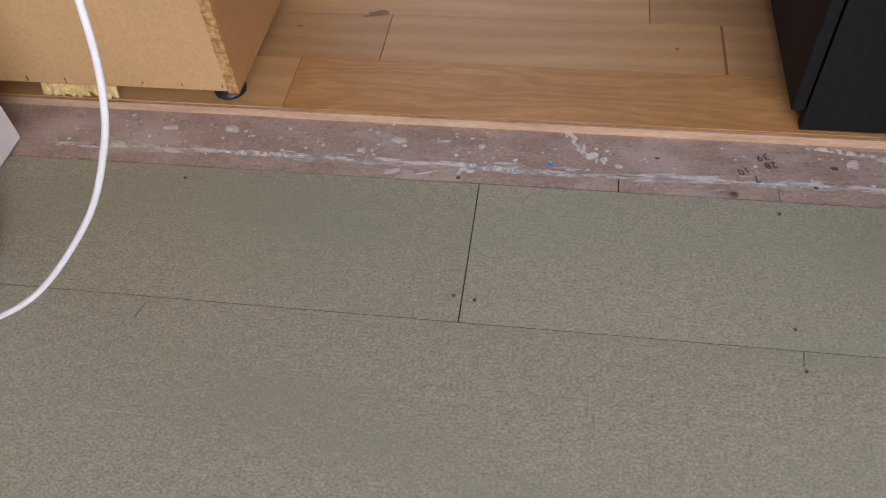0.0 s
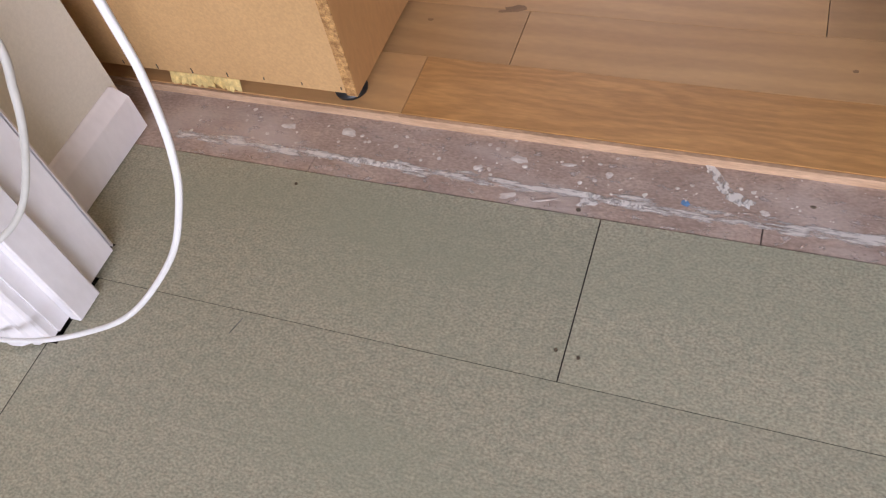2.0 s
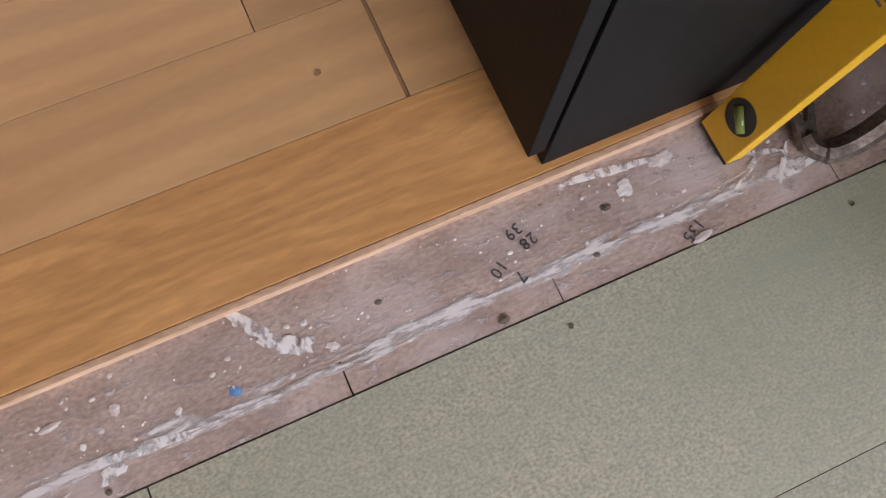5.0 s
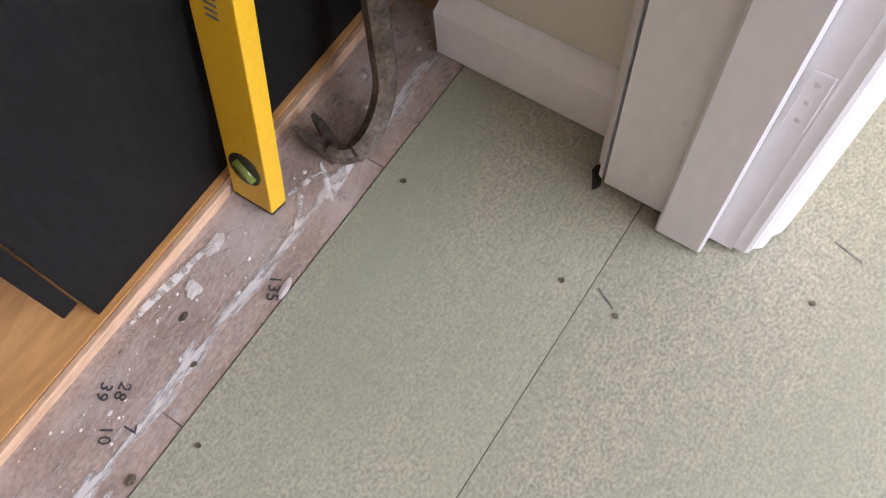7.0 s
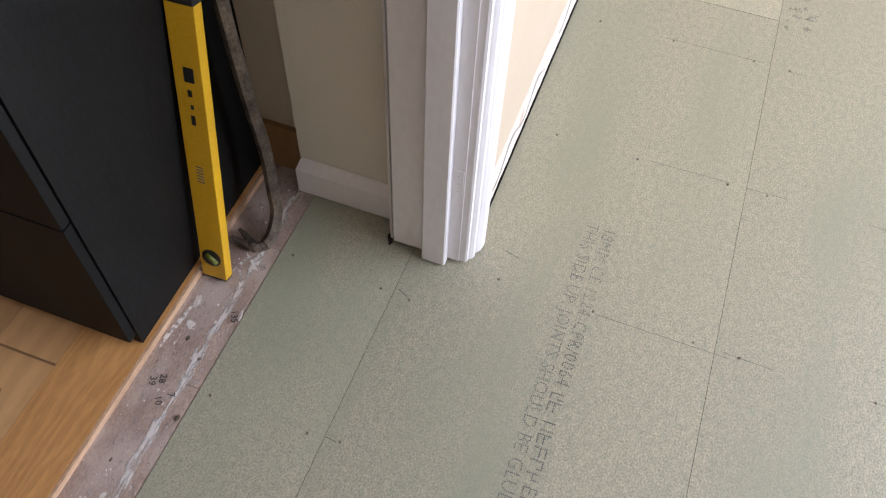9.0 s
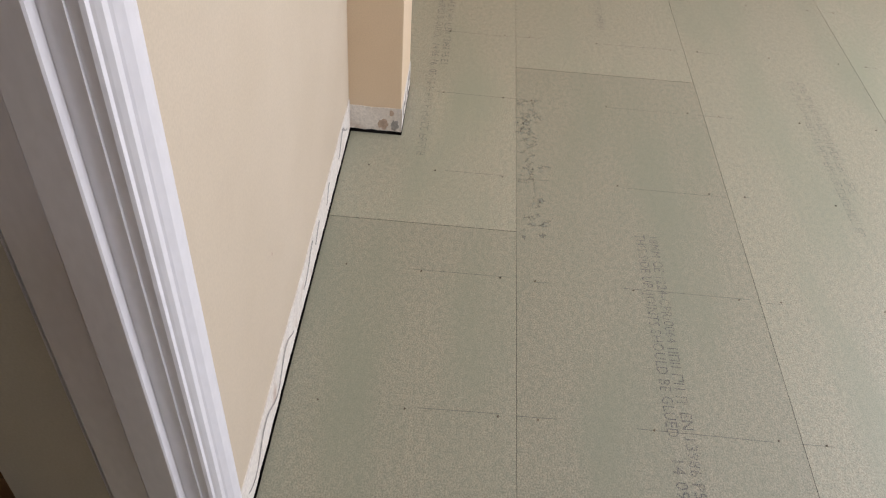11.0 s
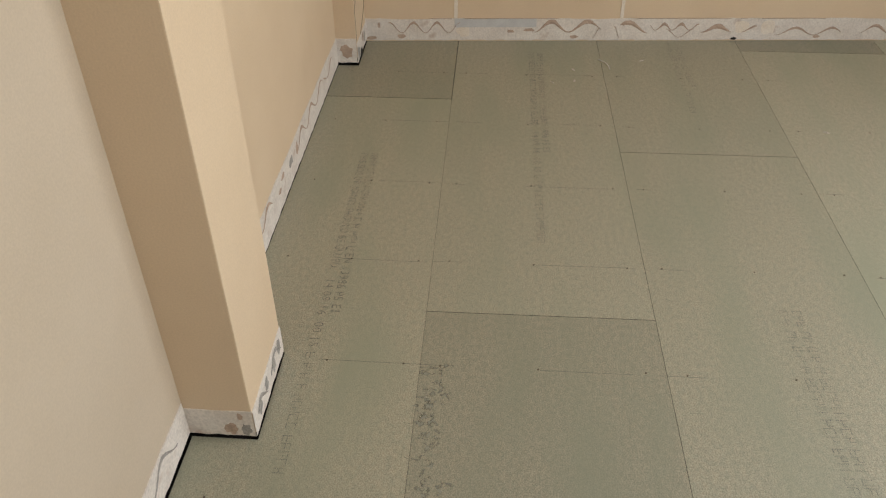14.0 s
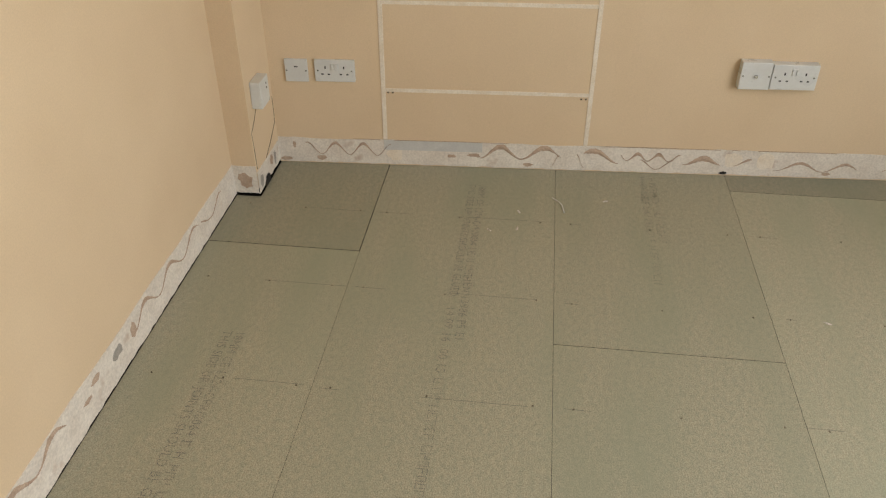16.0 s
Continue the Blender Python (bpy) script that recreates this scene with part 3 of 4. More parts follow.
WAVES = {
    0: ((1.07, 1.225, 0.075, 0.020, 0.14, 1.15, 0.0050), (0.88, 0.93, 0.070, 0.018, 0.10, 0.93, 0.0030), (0.725, 0.785, 0.072, 0.012, 0.12, 0.785, 0.0040), (0.575, 0.70, 0.076, 0.020, 0.20, 0.70, 0.0055), (0.06, 0.46, 0.060, 0.018, 0.19, 0.2, 0.0035)),
    2: ((0.03, 0.11, 0.050, 0.018, 0.12, 0.06, 0.0060), (0.15, 0.25, 0.056, 0.018, 0.13, 0.2, 0.0055)),
    3: ((0.87, 1.345, 0.080, 0.021, 0.172, 1.122, 0.0060), (1.36, 1.54, 0.074, 0.018, 0.18, 1.53, 0.0045), (0.15, 0.53, 0.090, 0.018, 0.165, 0.32, 0.0085)),
    6: ((0.10, 0.41, 0.060, 0.023, 0.102, 0.209, 0.0050), (0.72, 1.02, 0.064, 0.024, 0.150, 0.804, 0.0090), (1.10, 1.225, 0.058, 0.024, 0.20, 1.134, 0.0090), (1.23, 1.44, 0.062, 0.014, 0.073, 1.291, 0.0060), (1.45, 1.585, 0.052, 0.014, 0.14, 1.522, 0.0095), (1.63, 1.69, 0.052, 0.014, 0.14, 1.69, 0.0045),
        (1.77, 2.06, 0.042, 0.016, 0.16, 1.86, 0.0050), (1.075, 1.105, 0.040, 0.026, 0.06, 1.075, 0.0032), (0.985, 1.015, 0.036, 0.024, 0.06, 1.015, 0.0032), (1.30, 1.42, 0.034, 0.018, 0.12, 1.30, 0.0030), (2.14, 2.60, 0.050, 0.018, 0.15, 2.2, 0.0070)),
    7: ((0.2, 1.6, 0.055, 0.018, 0.17, 0.3, 0.0050),),
}
for k, (o, d, n, top) in enumerate((((1.285, RF), (1, 0), 1.29, 0.108), ((2.577, RF), (0, -1), 0.152, 0.092), ((2.577, -0.505), (1, 0), 0.268, 0.09), ((2.845, -0.362), (1, 0), 1.668, 0.118), ((4.513, -0.362), (0, -1), 0.084, 0.115), ((4.513, -0.446), (1, 0), 0.25, 0.09), ((4.747, -0.446), (0, -1), 3.1, 0.100), ((-2.2, RF), (1, 0), 1.83, 0.088))):
    grey = k in (0, 1, 2, 7)
    host = thing("adhesive_foot", "bare plaster foot of wall with wavy old adhesive lines", "wall base", kind="structure")
    if k == 6:
        slanted(host)
    torn_band(host, (o[0], o[1]), d, n, top, k + 2, 0.004 if k in (3, 6) else 0.012)
    adhesive(host, (o[0] + d[1] * 0.0022, o[1] - d[0] * 0.0022), d, WAVES.get(k, ()), GREYGLUE if grey else GLUE, top)

# filled seams and tape on the end wall
seams = thing("filled_panel", "square wall panel outlined by white filler seams", "wall panel", kind="structure")
slanted(seams)
for y0, z0, y1, z1 in ((-0.845, 0.102, -0.830, 1.2), (-1.556, 0.102, -1.541, 1.2), (-1.541, 0.286, -0.845, 0.299), (-1.541, 0.591, -0.845, 0.604)):
    part("filler_seam", boxes((4.7448, y0, z0, 4.7485, y1, z1), bevel=0.0008), FILLER, seams)
for y, z in ((-0.862, 0.284), (-1.524, 0.278)):
    for k in (-1, 1):
        part("screw", boxes((4.7435, y + k * 0.008 - 0.003, z - 0.003, 4.7462, y + k * 0.008 + 0.003, z + 0.003), bevel=0.001), SCREW, seams)
slanted(tagged(part("masking_tape", boxes((4.7435, -1.185, 0.062, 4.7446, -0.832, 0.100), bevel=0.0003), TAPE), "grey tape strip stuck along the wall foot", "tape"))


def wall_blot(parent, centre, u, ru, rv, material, seed, name="patch"):
    """An uneven patch lying on a wall; u is the wall's level direction."""
    rnd, bm = random.Random(seed), bmesh.new()
    c, u, n = Vector(centre), Vector((*u, 0)), 16
    ring = []
    for i in range(n):
        a = 6.2832 * i / n
        k = rnd.uniform(0.72, 1.15)
        ring.append(bm.verts.new(c + u * ru * k * math.cos(a) + Vector((0, 0, rv * k * math.sin(a)))))
    bm.faces.new(ring)
    return part(name, bm, material, parent)


damage = thing("plaster_damage", "broken plaster, brown adhesive patches and cracks at the foot of the boxed corner", "plaster damage", kind="structure")
wall_blot(damage, (4.5095, -0.405, 0.062), (0, 1), 0.026, 0.030, GLUE, 3)
wall_blot(damage, (4.5097, -0.390, 0.072), (0, 1), 0.014, 0.018, GLUE, 4)
# flat near-black patch: the inside shade of a hole painted on the wall
wall_blot(damage, (4.60, -0.4495, 0.014), (1, 0), 0.030, 0.022, GAP_SHADE, 5, "hole")
wall_blot(damage, (4.545, -0.4492, 0.045), (1, 0), 0.016, 0.026, GREYGLUE, 6)
wall_blot(damage, (4.66, -0.4492, 0.062), (1, 0), 0.020, 0.022, GLUE, 7)
wall_blot(damage, (4.70, -0.4492, 0.05), (1, 0), 0.012, 0.03, GREYGLUE, 8)
for k, (xa, za, xb, zb) in enumerate(((4.523, 0.10, 4.517, 0.235), (4.517, 0.235, 4.595, 0.30), (4.750, 0.16, 4.753, 0.26), (4.61, 0.085, 4.750, 0.165))):
    part("crack", tube([(xa, -0.4462, za), ((xa + xb) / 2 + 0.002, -0.4464, (za + zb) / 2 - 0.003), (xb, -0.4462, zb)], 0.0011 + 0.0003 * (k % 2), 6), SCREW, damage)
ridges = slanted(thing("paint_edge", "torn brown paint edge along the top of the stripped band", "paint edge", kind="structure"))
for y0, y1 in ((-0.87, -1.28), (-1.62, -2.02), (-2.06, -2.09), (-2.15, -2.42), (-0.72, -0.82)):
    part("paint_ridge", tube([(4.7445, y0, 0.1002), (4.7445, (y0 + y1) / 2, 0.1014), (4.7445, y1, 0.1000)], 0.0012, 6), GLUE, ridges)
stains = slanted(thing("plaster_stain", "faint brown adhesive stains along the foot of the end wall", "stain", kind="structure"))
for k, (y, z, ru, rv) in enumerate(((-0.470, 0.014, 0.022, 0.009), (-0.602, 0.022, 0.020, 0.010), (-1.155, 0.050, 0.024, 0.008), (-1.076, 0.044, 0.018, 0.007), (-0.505, 0.072, 0.006, 0.014), (-1.35, 0.018, 0.020, 0.008), (-2.40, 0.018, 0.016, 0.008))):
    wall_blot(stains, (4.7442, y, z), (0, 1), ru, rv, GLUE, 60 + k)
# likewise flat, a small hole's darkness given as colour
wall_blot(stains, (4.7440, -2.045, 0.010), (0, 1), 0.014, 0.007, GAP_SHADE, 70, "hole")
for k, (y, z, ru, rv) in enumerate(((-2.07, 0.062, 0.034, 0.030), (-2.185, 0.060, 0.036, 0.036), (-0.87, 0.045, 0.03, 0.03))):
    wall_blot(stains, (4.7443, y, z), (0, 1), ru, rv, FILLER, 72 + k)
smears = thing("plaster_stain", "brown and grey adhesive smears on the stripped wall foot", "stain", kind="structure")
for k, (x, z, ru, rv, glue) in enumerate(((3.63, 0.075, 0.026, 0.016, GREYGLUE), (3.72, 0.070, 0.016, 0.026, GLUE), (3.52, 0.088, 0.024, 0.010, GLUE), (3.468, 0.066, 0.020, 0.008, GLUE))):
    wall_blot(smears, (x, -0.3645, z), (1, 0), ru, rv, glue, 80 + k)
scars = thing("plaster_damage", "grey and brown patches on the foot of the chimney pier", "plaster damage", kind="structure")
wall_blot(scars, (2.5742, -0.487, 0.032), (0, 1), 0.013, 0.020, GREYGLUE, 9)
wall_blot(scars, (2.5743, -0.453, 0.034), (0, 1), 0.017, 0.018, GLUE, 10)
wall_blot(scars, (2.5744, -0.405, 0.060), (0, 1), 0.024, 0.018, PLASTER, 12)
wall_blot(scars, (2.5742, -0.478, 0.074), (0, 1), 0.007, 0.012, GLUE, 13)
for k, x in enumerate((2.63, 2.69, 2.76, 2.81)):
    wall_blot(scars, (x, -0.5078, 0.05 + 0.008 * (k % 2)), (1, 0), 0.014, 0.022, GREYGLUE, 30 + k)
speck = thing("wall_mark", "small brown scuff on the wall beside the doorway", "mark", kind="structure")
wall_blot(speck, (1.66, RF - 0.0008, 0.36), (1, 0), 0.003, 0.006, GLUE, 17)


# ---- doorway joinery ----
def doorway_side(sx, flip):
    """Lining, stop and moulded architraves of one side; flip mirrors it."""
    def X(x):
        return sx + (x if not flip else -x)

    def poly(pts):
        return [(X(a), b) for a, b in pts]
    t = thing("door_frame", "white gloss painted door lining with stop and moulded architrave, strike plate filled over", "door frame", "doorway joinery")
    part("lining", prism(poly([(0.012, -0.202), (0.0, -0.205), (0.0, -0.3405), (0.07, -0.3405), (0.07, -0.202)]), 0.008, 2.06), WHITE, t)
    part("inner_architrave", prism(poly([(0.0, -0.2015), (0.003, -0.197), (0.012, -0.195), (0.016, -0.190), (0.07, -0.190), (0.07, -0.2015)]), 0.012, 2.1), WHITE, t)
    part("stop", prism(poly([(-0.0005, -0.270), (-0.016, -0.270), (-0.0178, -0.2725), (-0.0178, -0.315), (-0.016, -0.3175), (-0.0005, -0.3175)]), 0.004, 2.04), WHITE, t)
    part("architrave", prism(poly([(0.004, -0.3408), (0.004, -0.352), (0.006, -0.356), (0.012, -0.357), (0.014, -0.360), (0.018, -0.3645), (0.026, -0.366), (0.030, -0.363), (0.033, -0.3665), (0.042, -0.3725), (0.056, -0.375), (0.064, -0.3745), (0.068, -0.371), (0.068, -0.3452), (0.0705, -0.3408)]), 0.006, 2.12), WHITE, t)
    bm = bmesh.new()
    a, b = sorted((X(-0.0012), X(0.0005)))
    box(bm, a, -0.3385, 0.21, b, -0.3225, 0.275, bevel=0.0008)
    plate = part("strike_plate", bm, WHITE, t, "painted-over strike plate")
    for z in (0.222, 0.243, 0.263):
        bm = bmesh.new()
        a, b = sorted((X(-0.0022), X(0.0005)))
        box(bm, a, -0.332, z - 0.002, b, -0.328, z + 0.002, bevel=0.0006)
        part("screw", bm, TAPE, plate)
    return t


doorway_side(1.2025, False).location.y = -0.002
doorway_side(-0.283, True).location.y = -0.002


def skirting_board(x, y0, y1, outward):
    """A low chamfered skirting against a return wall; outward is -1 towards lower x."""
    bm = bmesh.new()
    prof = [(0, 0.002), (0.0155 * outward, 0.002), (0.0155 * outward, 0.068), (0.013 * outward, 0.074), (0.006 * outward, 0.092), (0.002 * outward, 0.096), (0, 0.096)]
    ends = []
    for y, cut in ((y0, 0.0), (y1, 0.9)):
        ends.append([bm.verts.new((x + px, y + cut * abs(px), pz)) for px, pz in prof])
    k = len(prof)
    bm.faces.new(ends[0])
    bm.faces.new(ends[1][::-1])
    for i in range(k):
        bm.faces.new((ends[0][i], ends[0][(i + 1) % k], ends[1][(i + 1) % k], ends[1][i]))
    bmesh.ops.recalc_face_normals(bm, faces=bm.faces)
    bmesh.ops.bevel(bm, geom=list(bm.edges), offset=0.0008, segments=1, affect="EDGES")
    return structure("baseboard", bm, WHITE, "short white gloss skirting board in the doorway", "skirting")


skirting_board(1.2672, -0.19, 0.012, -1)
skirting_board(-0.3852, -0.19, 0.016, 1)
# flat blots at the architrave feet, the shade of the gaps put into their colour
for x in (1.209, -0.305):
    bm = bmesh.new()
    blot(bm, x, -0.197, 0.0006, 0.012, 0.006, 0.3, 0.8)
    tagged(part("splinter_debris", bm, GAP_SHADE), "near-black blot for the shaded gap at the foot of the door frame", "debris")


# ---- cupboards ----
def black_drawer_unit():
    t = thing("drawer_unit", "black wood-effect drawer unit standing on the oak floor", "drawer unit", at=(0.032, -0.005, 0))
    x0, x1, y0, y1, z0, top = 0.792, 1.274, 0.128, 0.628, 0.015, 0.86
    part("side_panel", boxes((x0, y0, z0, x1, y0 + 0.018, top), bevel=0.001), BLACK, t)
    part("side_panel", boxes((x0, y1 - 0.018, z0, x1, y1, top), bevel=0.001), BLACK, t)
    part("back_panel", boxes((x1 - 0.006, y0 + 0.018, z0 + 0.05, x1, y1 - 0.018, top - 0.02)), BLACK, t)
    part("top", boxes((x0 - 0.02, y0 - 0.004, top, x1, y1 + 0.004, top + 0.022), bevel=0.002), BLACK, t)
    part("plinth", boxes((x0 + 0.012, y0 + 0.0185, z0, x0 + 0.028, y1 - 0.0185, 0.06)), BLACK, t)
    for za, zb in ((0.050, 0.378), (0.3825, 0.615), (0.6195, 0.852)):
        d = part("drawer_front", boxes((x0 - 0.0205, y0 + 0.002, za, x0 - 0.0025, y1 - 0.002, zb), bevel=0.0015), BLACK, t)
        zc, ya, yb = zb - 0.06, 0.29, 0.392
        pts = curve_points([(x0 - 0.02, ya, zc), (x0 - 0.04, ya + 0.001, zc), (x0 - 0.048, ya + 0.012, zc), (x0 - 0.050, (ya + yb) / 2, zc), (x0 - 0.048, yb - 0.012, zc), (x0 - 0.04, yb - 0.001, zc), (x0 - 0.02, yb, zc)], 5)
        part("handle", tube(pts, 0.0048, 10), CHROME, d, "satin chrome bow handle")
    return t


black_drawer_unit()


def tan_cabinet():
    t = thing("base_cabinet", "tan base cabinet seen from its hardboard back, on black plastic feet", "cabinet", at=(0.028, -0.002, 0))
    x0, x1, y0, y1, z0, top = -0.66, -0.046, 0.112, 0.66, 0.044, 0.86
    part("back_panel", boxes((x0 + 0.018, y0 + 0.002, z0 + 0.002, x1 - 0.0185, y0 + 0.006, top), bevel=0.0006), BOARD, t, "dusty tan hardboard back")
    part("side_panel", boxes((x1 - 0.0178, y0 + 0.0022, z0, x1, y1, top), bevel=0.0006), ORANGE, t)
    part("side_edge", boxes((x1 - 0.0180, y0, z0, x1 - 0.0004, y0 + 0.0020, top)), RAWCHIP, t, "raw chipboard edge")
    part("side_panel", boxes((x0, y0, z0, x0 + 0.0178, y1, top), bevel=0.0006), ORANGE, t)
    part("base_panel", boxes((x0 + 0.0182, y0 + 0.0065, z0 + 0.003, x1 - 0.0182, y1, z0 + 0.02)), ORANGE, t)
    part("top_rail", boxes((x0 + 0.0182, y0 + 0.0065, top - 0.02, x1 - 0.0182, y1, top)), ORANGE, t)
    for fx in (x1 - 0.035, x0 + 0.04):
        for fy in (y0 + 0.042, y1 - 0.05):
            part("foot", tube([(fx, fy, 0.0152), (fx, fy, 0.021), (fx, fy, 0.023), (fx, fy, 0.0445)], [0.026, 0.0265, 0.018, 0.017], 20), PLASTIC, t, "black plastic adjustable foot")
    random.seed(4)
    for i in range(9):
        part("staple", boxes((x0 + 0.06 + i * 0.066, y0 + 0.0008, z0 + 0.004 + random.uniform(0, 0.006), x0 + 0.0615 + i * 0.066, y0 + 0.0024, z0 + 0.014)), SCREW, t)
    return t


tan_cabinet()
bm = bmesh.new()
prev = None
random.seed(9)
for i in range(30):
    x = -0.385 + i * 0.0045
    a, b = Vector((x, 0.1165, 0.043)), Vector((x, 0.110 + random.uniform(-0.003, 0.003), 0.026 + random.uniform(-0.004, 0.003) + (0.012 if i in (19, 20) else 0)))
    row = [bm.verts.new(p) for p in (a, b, b + Vector((0, 0.002, 0)), a + Vector((0, 0.002, 0)))]
    if prev:
        for j in range(3):
            bm.faces.new((prev[j], row[j], row[j + 1], prev[j + 1]))
    prev = row
bmesh.ops.recalc_face_normals(bm, faces=bm.faces)
tagged(part("foam_sheet", bm, SHEET), "torn yellow foam sheet poking out under the cabinet", "packing sheet").location = (0.028, -0.002, 0)


# ---- spirit level ----
def spirit_level():
    t = thing("spirit_level", "yellow box spirit level leaning against the black drawer unit", "spirit level")
    w, d, ln = 0.051, 0.0215, 0.80
    body = bmesh.new()
    box(body, -d / 2, -w / 2, 0.004, d / 2, w / 2, ln - 0.004, bevel=0.0016)
    part("body", body, YELLOW, t)
    part("end_cap", boxes((-d / 2 + 0.0004, -w / 2 + 0.0004, 0.0, d / 2 - 0.0004, w / 2 - 0.0004, 0.0042), bevel=0.001), PLASTIC, t)
    part("end_cap", boxes((-d / 2 + 0.0004, -w / 2 + 0.0004, ln - 0.0042, d / 2 - 0.0004, w / 2 - 0.0004, ln), bevel=0.001), PLASTIC, t)
    # plumb vial in a round eye, set aslant
    eye = bmesh.new()
    bmesh.ops.create_cone(eye, cap_ends=True, segments=28, radius1=0.0195, radius2=0.0185, depth=d + 0.0024)
    bmesh.ops.transform(eye, matrix=pose(0, 0.001, 0.053, 0, 90, 0), verts=eye.verts)
    e = part("vial_eye", eye, PLASTIC, t, "black plumb vial surround")
    part("vial", tube([(-d / 2 - 0.0008, -0.011, 0.044), (-d / 2 - 0.0008, 0.011, 0.060)], 0.0055, 12), VIAL, e, "yellow-green fluid vial")
    v = part("vial_frame", boxes((-d / 2 - 0.003, -w / 2 - 0.0012, 0.555, d / 2 + 0.003, w / 2 + 0.0012, 0.618), bevel=0.002), PLASTIC, t, "black mid vial frame")
    part("vial", tube([(-d / 2 - 0.0036, -0.001, 0.567), (-d / 2 - 0.0036, -0.001, 0.606)], 0.0075, 12), VIAL, v, "clear green vial")
    part("label", boxes((-d / 2 - 0.0006, -0.011, 0.424, -d / 2 + 0.0004, 0.007, 0.450)), PLASTIC, t, "small black maker's square")
    for k, (z, h) in enumerate(((0.398, 0.012), (0.375, 0.008), (0.345, 0.018))):
        part("label_bar", boxes((-d / 2 - 0.0005, -0.004, z, -d / 2 + 0.0004, 0.004 - 0.002 * (k == 1), z + h)), PLASTIC, t)
    for k in range(6):
        part("barcode_bar", boxes((-d / 2 - 0.0005, -0.006, 0.228 + 0.0062 * k, -d / 2 + 0.0004, 0.008, 0.2305 + 0.0062 * k)), PENCIL, t)
    t.matrix_world = pose(1.007, 0.0775, 0.0025, -1.6, 14.2, 0)
    return t


spirit_level()


# ---- crowbar ----
def crowbar():
    ctrl = [(1.066, 0.056, 0.0130), (1.068, 0.044, 0.0110), (1.082, 0.032, 0.0112), (1.112, 0.030, 0.020), (1.143, 0.036, 0.045), (1.158, 0.045, 0.085), (1.170, 0.052, 0.185), (1.168, 0.060, 0.305), (1.172, 0.070, 0.43), (1.178, 0.078, 0.52), (1.190, 0.095, 0.70)]
    pts = curve_points(ctrl, 7)
    n = len(pts)
    rad = []
    for i in range(n):
        rad.append(0.0132 if i > 12 else 0.0110)
    bar = tagged(part("crowbar", tube(pts, rad, 8), STEEL), "worn brown steel crowbar with a forked claw, by the drawers", "crowbar")
    for f in bar.data.polygons:
        f.use_smooth = False
    # a flat flared claw with a nail notch, bent up a little
    claw = prism([(-0.009, -0.012), (0.009, -0.012), (0.0125, 0.010), (0.0165, 0.030), (0.0155, 0.044), (0.010, 0.043), (0.002, 0.017), (-0.002, 0.017), (-0.010, 0.043), (-0.0155, 0.044), (-0.0165, 0.030), (-0.0125, 0.010)], -0.0035, 0.0035)
    for v in claw.verts:
        v.co.z *= 1.5 - 24 * max(v.co.y, 0)
    bmesh.ops.bevel(claw, geom=list(claw.edges), offset=0.0006, segments=1, affect="EDGES")
    bmesh.ops.transform(claw, matrix=pose(1.067, 0.054, 0.0125, 16, 14, -8), verts=claw.verts)
    part("claw", claw, STEEL, bar, "forked claw worn bright at the tips")
    return bar


crowbar().location = (0.020, -0.010, 0)


# ---- cables ----
def cable(label, material, ctrl, r):
    ob = tagged(part("cable", tube(curve_points(ctrl, 10), r, 12), material), label, "cable", "hanging cables")
    ob.location.x = 0.012
    return ob


cable("white cable hanging in a loop beside the door frame", PVC, [(0.07, -0.33, 1.95), (0.098, -0.33, 1.2), (0.106, -0.33, 0.75), (0.107, -0.33, 0.558), (0.103, -0.33, 0.497), (0.088, -0.33, 0.428), (0.061, -0.331, 0.358), (0.003, -0.335, 0.258), (-0.098, -0.35, 0.143), (-0.186, -0.366, 0.090), (-0.272, -0.384, 0.066), (-0.364, -0.392, 0.056), (-0.46, -0.395, 0.09)], 0.0034)
cable("greyed cable drooping across the white door frame", PVCGREY, [(0.02, -0.35, 1.95), (0.045, -0.355, 1.2), (0.050, -0.36, 0.75), (0.038, -0.36, 0.576), (0.014, -0.36, 0.511), (-0.026, -0.36, 0.442), (-0.088, -0.362, 0.358), (-0.150, -0.37, 0.300), (-0.222, -0.385, 0.258), (-0.30, -0.392, 0.20), (-0.42, -0.395, 0.17)], 0.0033)


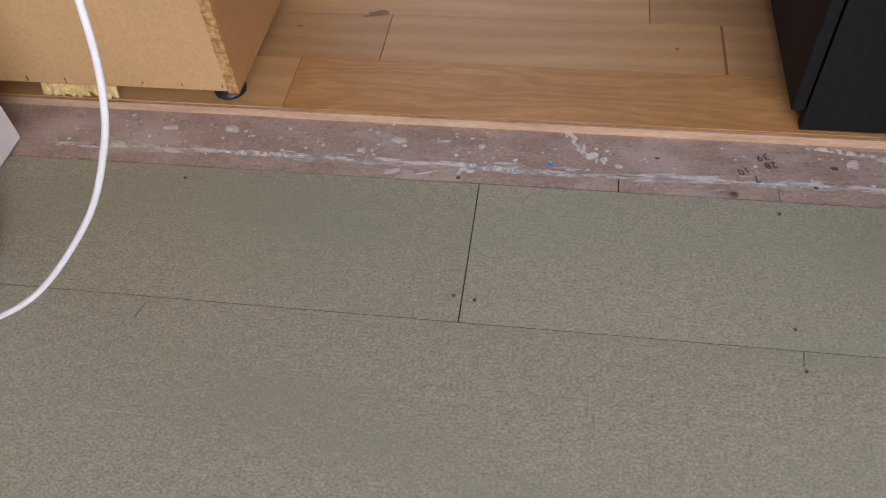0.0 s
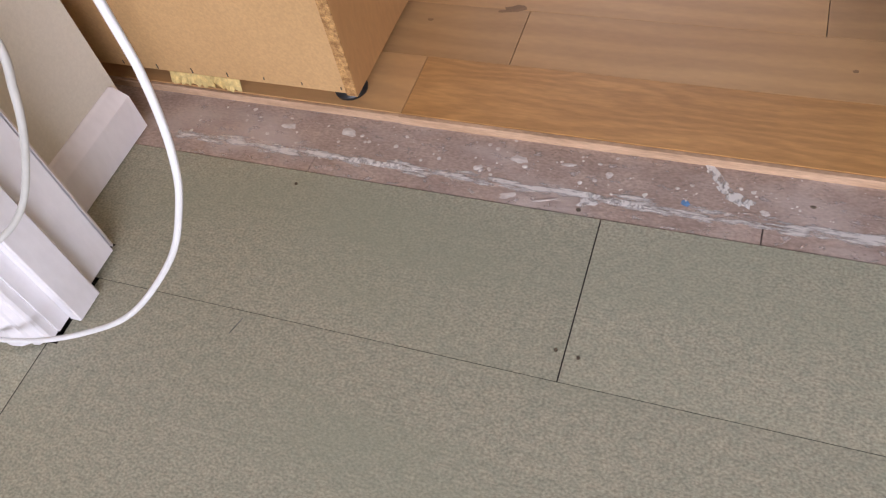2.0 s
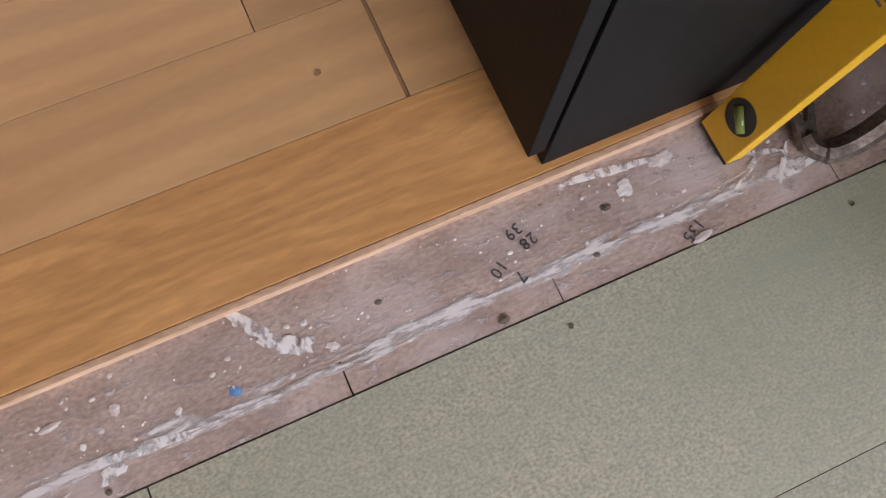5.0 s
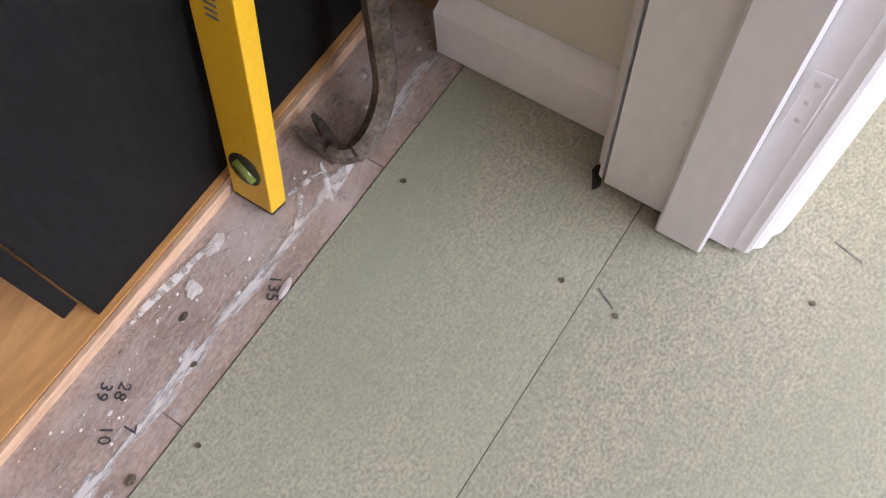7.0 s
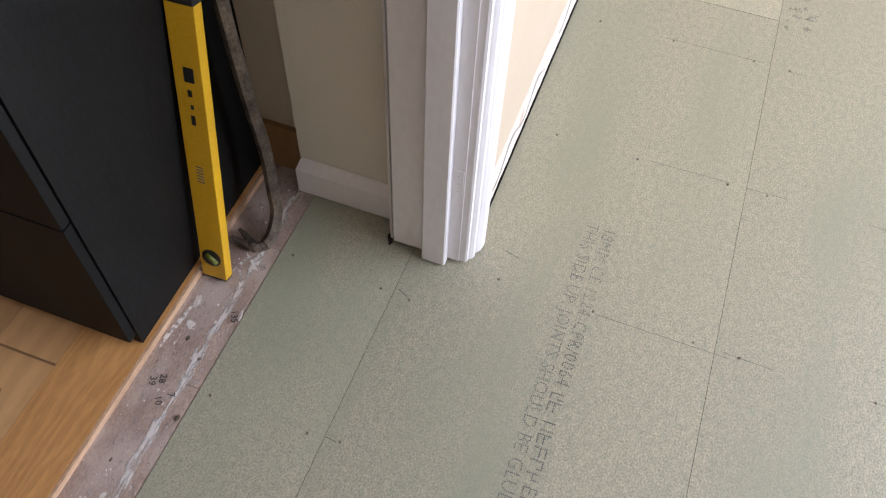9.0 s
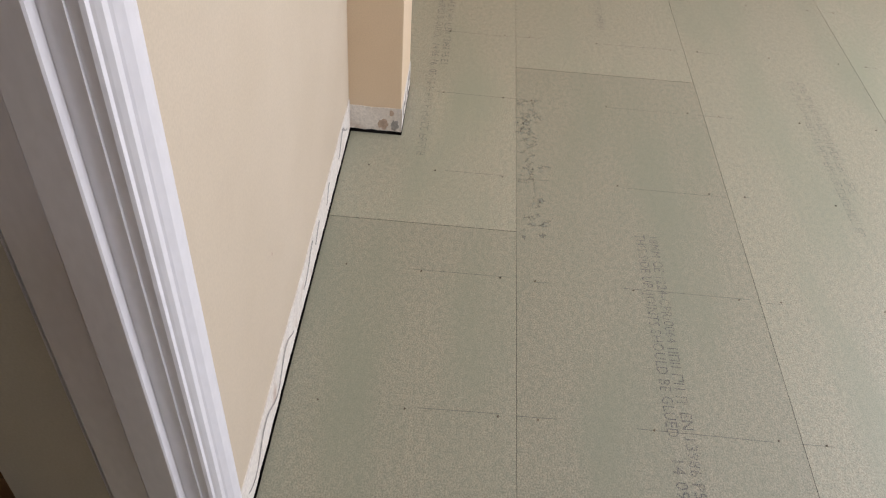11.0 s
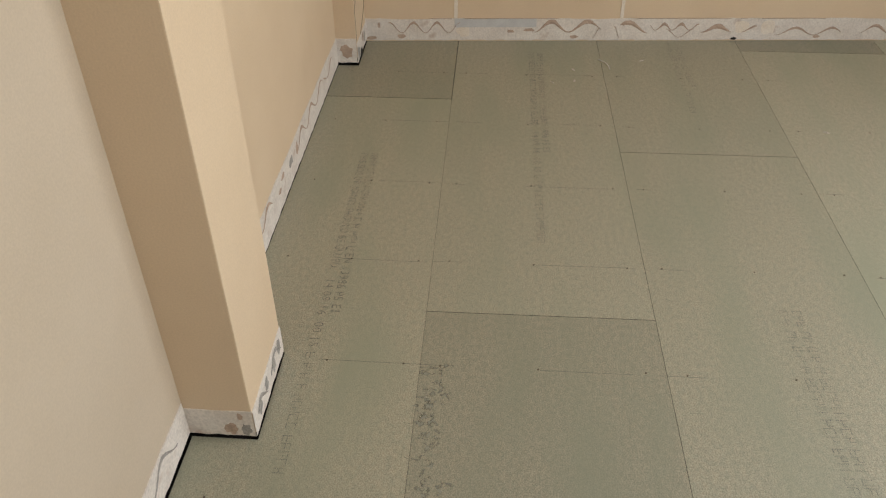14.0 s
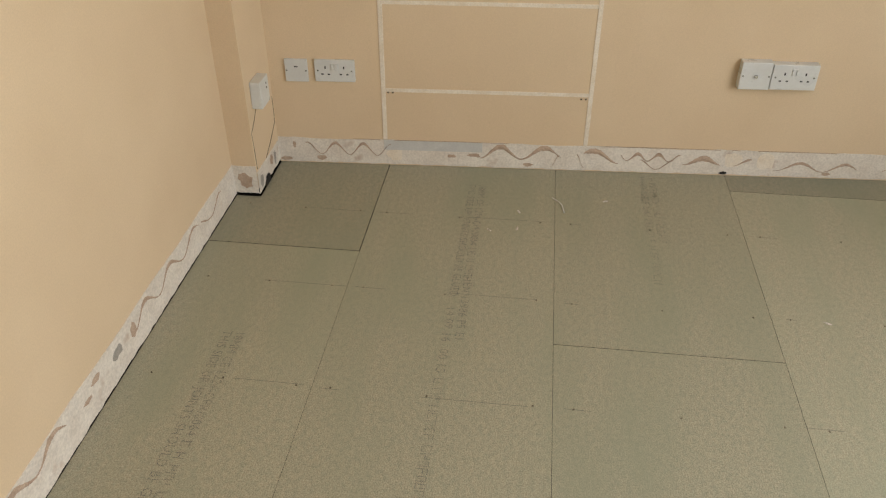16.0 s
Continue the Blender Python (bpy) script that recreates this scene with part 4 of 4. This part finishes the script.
# ---- electrical plates ----
def plate(name, label, y0, y1, z0, z1, deep, kind):
    t = thing(name, label, "socket" if kind == "double" else "wall plate", "electrical plates")
    X = 4.747
    slanted(t)
    part("plate", boxes((X - deep, y0, z0, X - 0.0003, y1, z1), bevel=0.0025), SOCKET, t)
    f = X - deep - 0.0008
    if kind == "double":
        for k in (0.27, 0.73):
            c = y0 + (y1 - y0) * k
            zc = (z0 + z1) / 2
            for dy, dz, w, h in ((0, 0.012, 0.0045, 0.009), (-0.011, -0.012, 0.008, 0.0045), (0.011, -0.012, 0.008, 0.0045)):
                part("pin_slot", boxes((f, c + dy - w / 2, zc + dz - h / 2, f + 0.002, c + dy + w / 2, zc + dz + h / 2)), PLASTIC, t)
        for k in (0.455, 0.545):
            c = y0 + (y1 - y0) * k
            part("switch", boxes((f - 0.003, c - 0.0055, z1 - 0.036, f + 0.002, c + 0.0055, z1 - 0.014), bevel=0.0012), SOCKET, t)
    if kind == "coax":
        part("coax_stud", tube([(f - 0.006, (y0 + y1) / 2, (z0 + z1) / 2), (f + 0.002, (y0 + y1) / 2, (z0 + z1) / 2)], 0.0055, 12), CHROME, t)
    if kind == "phone":
        part("jack", boxes((f, (y0 + y1) / 2 - 0.006, (z0 + z1) / 2 + 0.012, f + 0.002, (y0 + y1) / 2 + 0.006, (z0 + z1) / 2 + 0.016)), PLASTIC, t)
    for k in (0.08, 0.92):
        c = y0 + (y1 - y0) * k
        part("screw", boxes((f + 0.0002, c - 0.0028, (z0 + z1) / 2 - 0.0028, f + 0.002, c + 0.0028, (z0 + z1) / 2 + 0.0028), bevel=0.0006), PENCIL, t)


plate("phone_plate", "white single telephone plate on the peach wall", -0.582, -0.503, 0.318, 0.399, 0.009, "phone")
plate("double_socket", "white flush double socket with two switches", -0.744, -0.606, 0.321, 0.400, 0.010, "double")
plate("coax_plate", "white surface aerial plate beside a double socket", -2.119, -2.020, 0.344, 0.438, 0.034, "coax")
plate("double_socket", "white surface double socket on the peach wall", -2.268, -2.121, 0.346, 0.432, 0.034, "double")
t = thing("junction_box", "white square surface box on the boxed-in corner", "junction box")
part("box_body", boxes((4.556, -0.482, 0.305, 4.640, -0.4465, 0.396), bevel=0.003), SOCKET, t)
for z in (0.35, 0.335):
    part("screw", boxes((4.612, -0.4835, z + 0.02, 4.618, -0.4815, z + 0.026), bevel=0.0006), PENCIL, t)

# ---- small things ----
t = thing("tool", "black rubber tool handle lying on the oak floor", "tool handle")
part("grip", tube(curve_points([(0.738, 0.545, 0.0285), (0.742, 0.60, 0.031), (0.746, 0.68, 0.030), (0.752, 0.77, 0.029)], 5), [0.010] + [0.0155] * 14 + [0.013], 12, 0.8), PLASTIC, t)
part("shaft", tube([(0.752, 0.77, 0.029), (0.765, 0.95, 0.026)], 0.008, 10), STEEL, t)

random.seed(21)
for x, y in ((4.52, -1.33), (4.40, -1.24), (4.42, -1.33), (4.05, -2.2), (4.45, -2.6), (4.62, -1.62)):
    bm = bmesh.new()
    blot(bm, 0, 0, 0.0008, 0.011, 0.004, random.random() * 3, 0.9, 7, 0.003)
    ob = tagged(part("paint_flake", bm, FLAKE), "small white paint flake lying on the floor", "debris", "floor debris")
    ob.location = (x, y, 0)
tagged(part("cable_offcut", tube(curve_points([(4.62, -1.44, 0.002), (4.58, -1.47, 0.004), (4.53, -1.48, 0.002)], 5), 0.0016, 6), PVC), "thin white cable offcut on the floor", "cable offcut")

# smeared print and scuffs on the boards
for x0, x1, y0, y1 in ((2.58, 2.83, -0.915, -0.866), (2.15, 2.56, -0.93, -0.866)):
    bm = bmesh.new()
    random.seed(int(x0 * 100))
    for i in range(34):
        blot(bm, random.uniform(x0, x1), random.uniform(y0, y1), 0.0005, random.uniform(0.008, 0.026), random.uniform(0.003, 0.009), random.random() * 3, 1.2, 9, 0.0001)
    ob = part("scuff", bm, SMEAR, under(x0 + 0.1, (y0 + y1) / 2))

# printed lines along the boards: the upper line, the date and a long code, the lower line with the maker's word as bars
for x, y, ink, whole in ((1.395, -0.568, PRINT, False), (2.222, -1.176, PRINT, True), (4.68, -1.162, PRINT, True), (3.823, -0.572, PRINT, True)):
    lettering("THIS SIDE UP. JOINTS SHOULD BE GLUED.", x, y, 0.64, ink)
    lettering("18MM CE 1224-CPR/0064", x, y - 0.034, 0.372, ink)
    bars(x - 0.388, y - 0.034, 0.155, 0.0365, ink)
    lettering("EN 13986 P5 E1", x - 0.565, y - 0.034, 0.252, ink)
    if whole:
        lettering("14 09 16  00:15", x - 0.68, y, 0.27, ink)
        bars(x - 0.97, y, 0.37, 0.0365, FAINT)
for x, y, length in ((3.08, -1.79, 0.8), (3.08, -1.825, 0.6), (4.80, -1.755, 0.62), (4.80, -1.79, 0.40)):
    bars(x, y, length, 0.0365, FAINT)
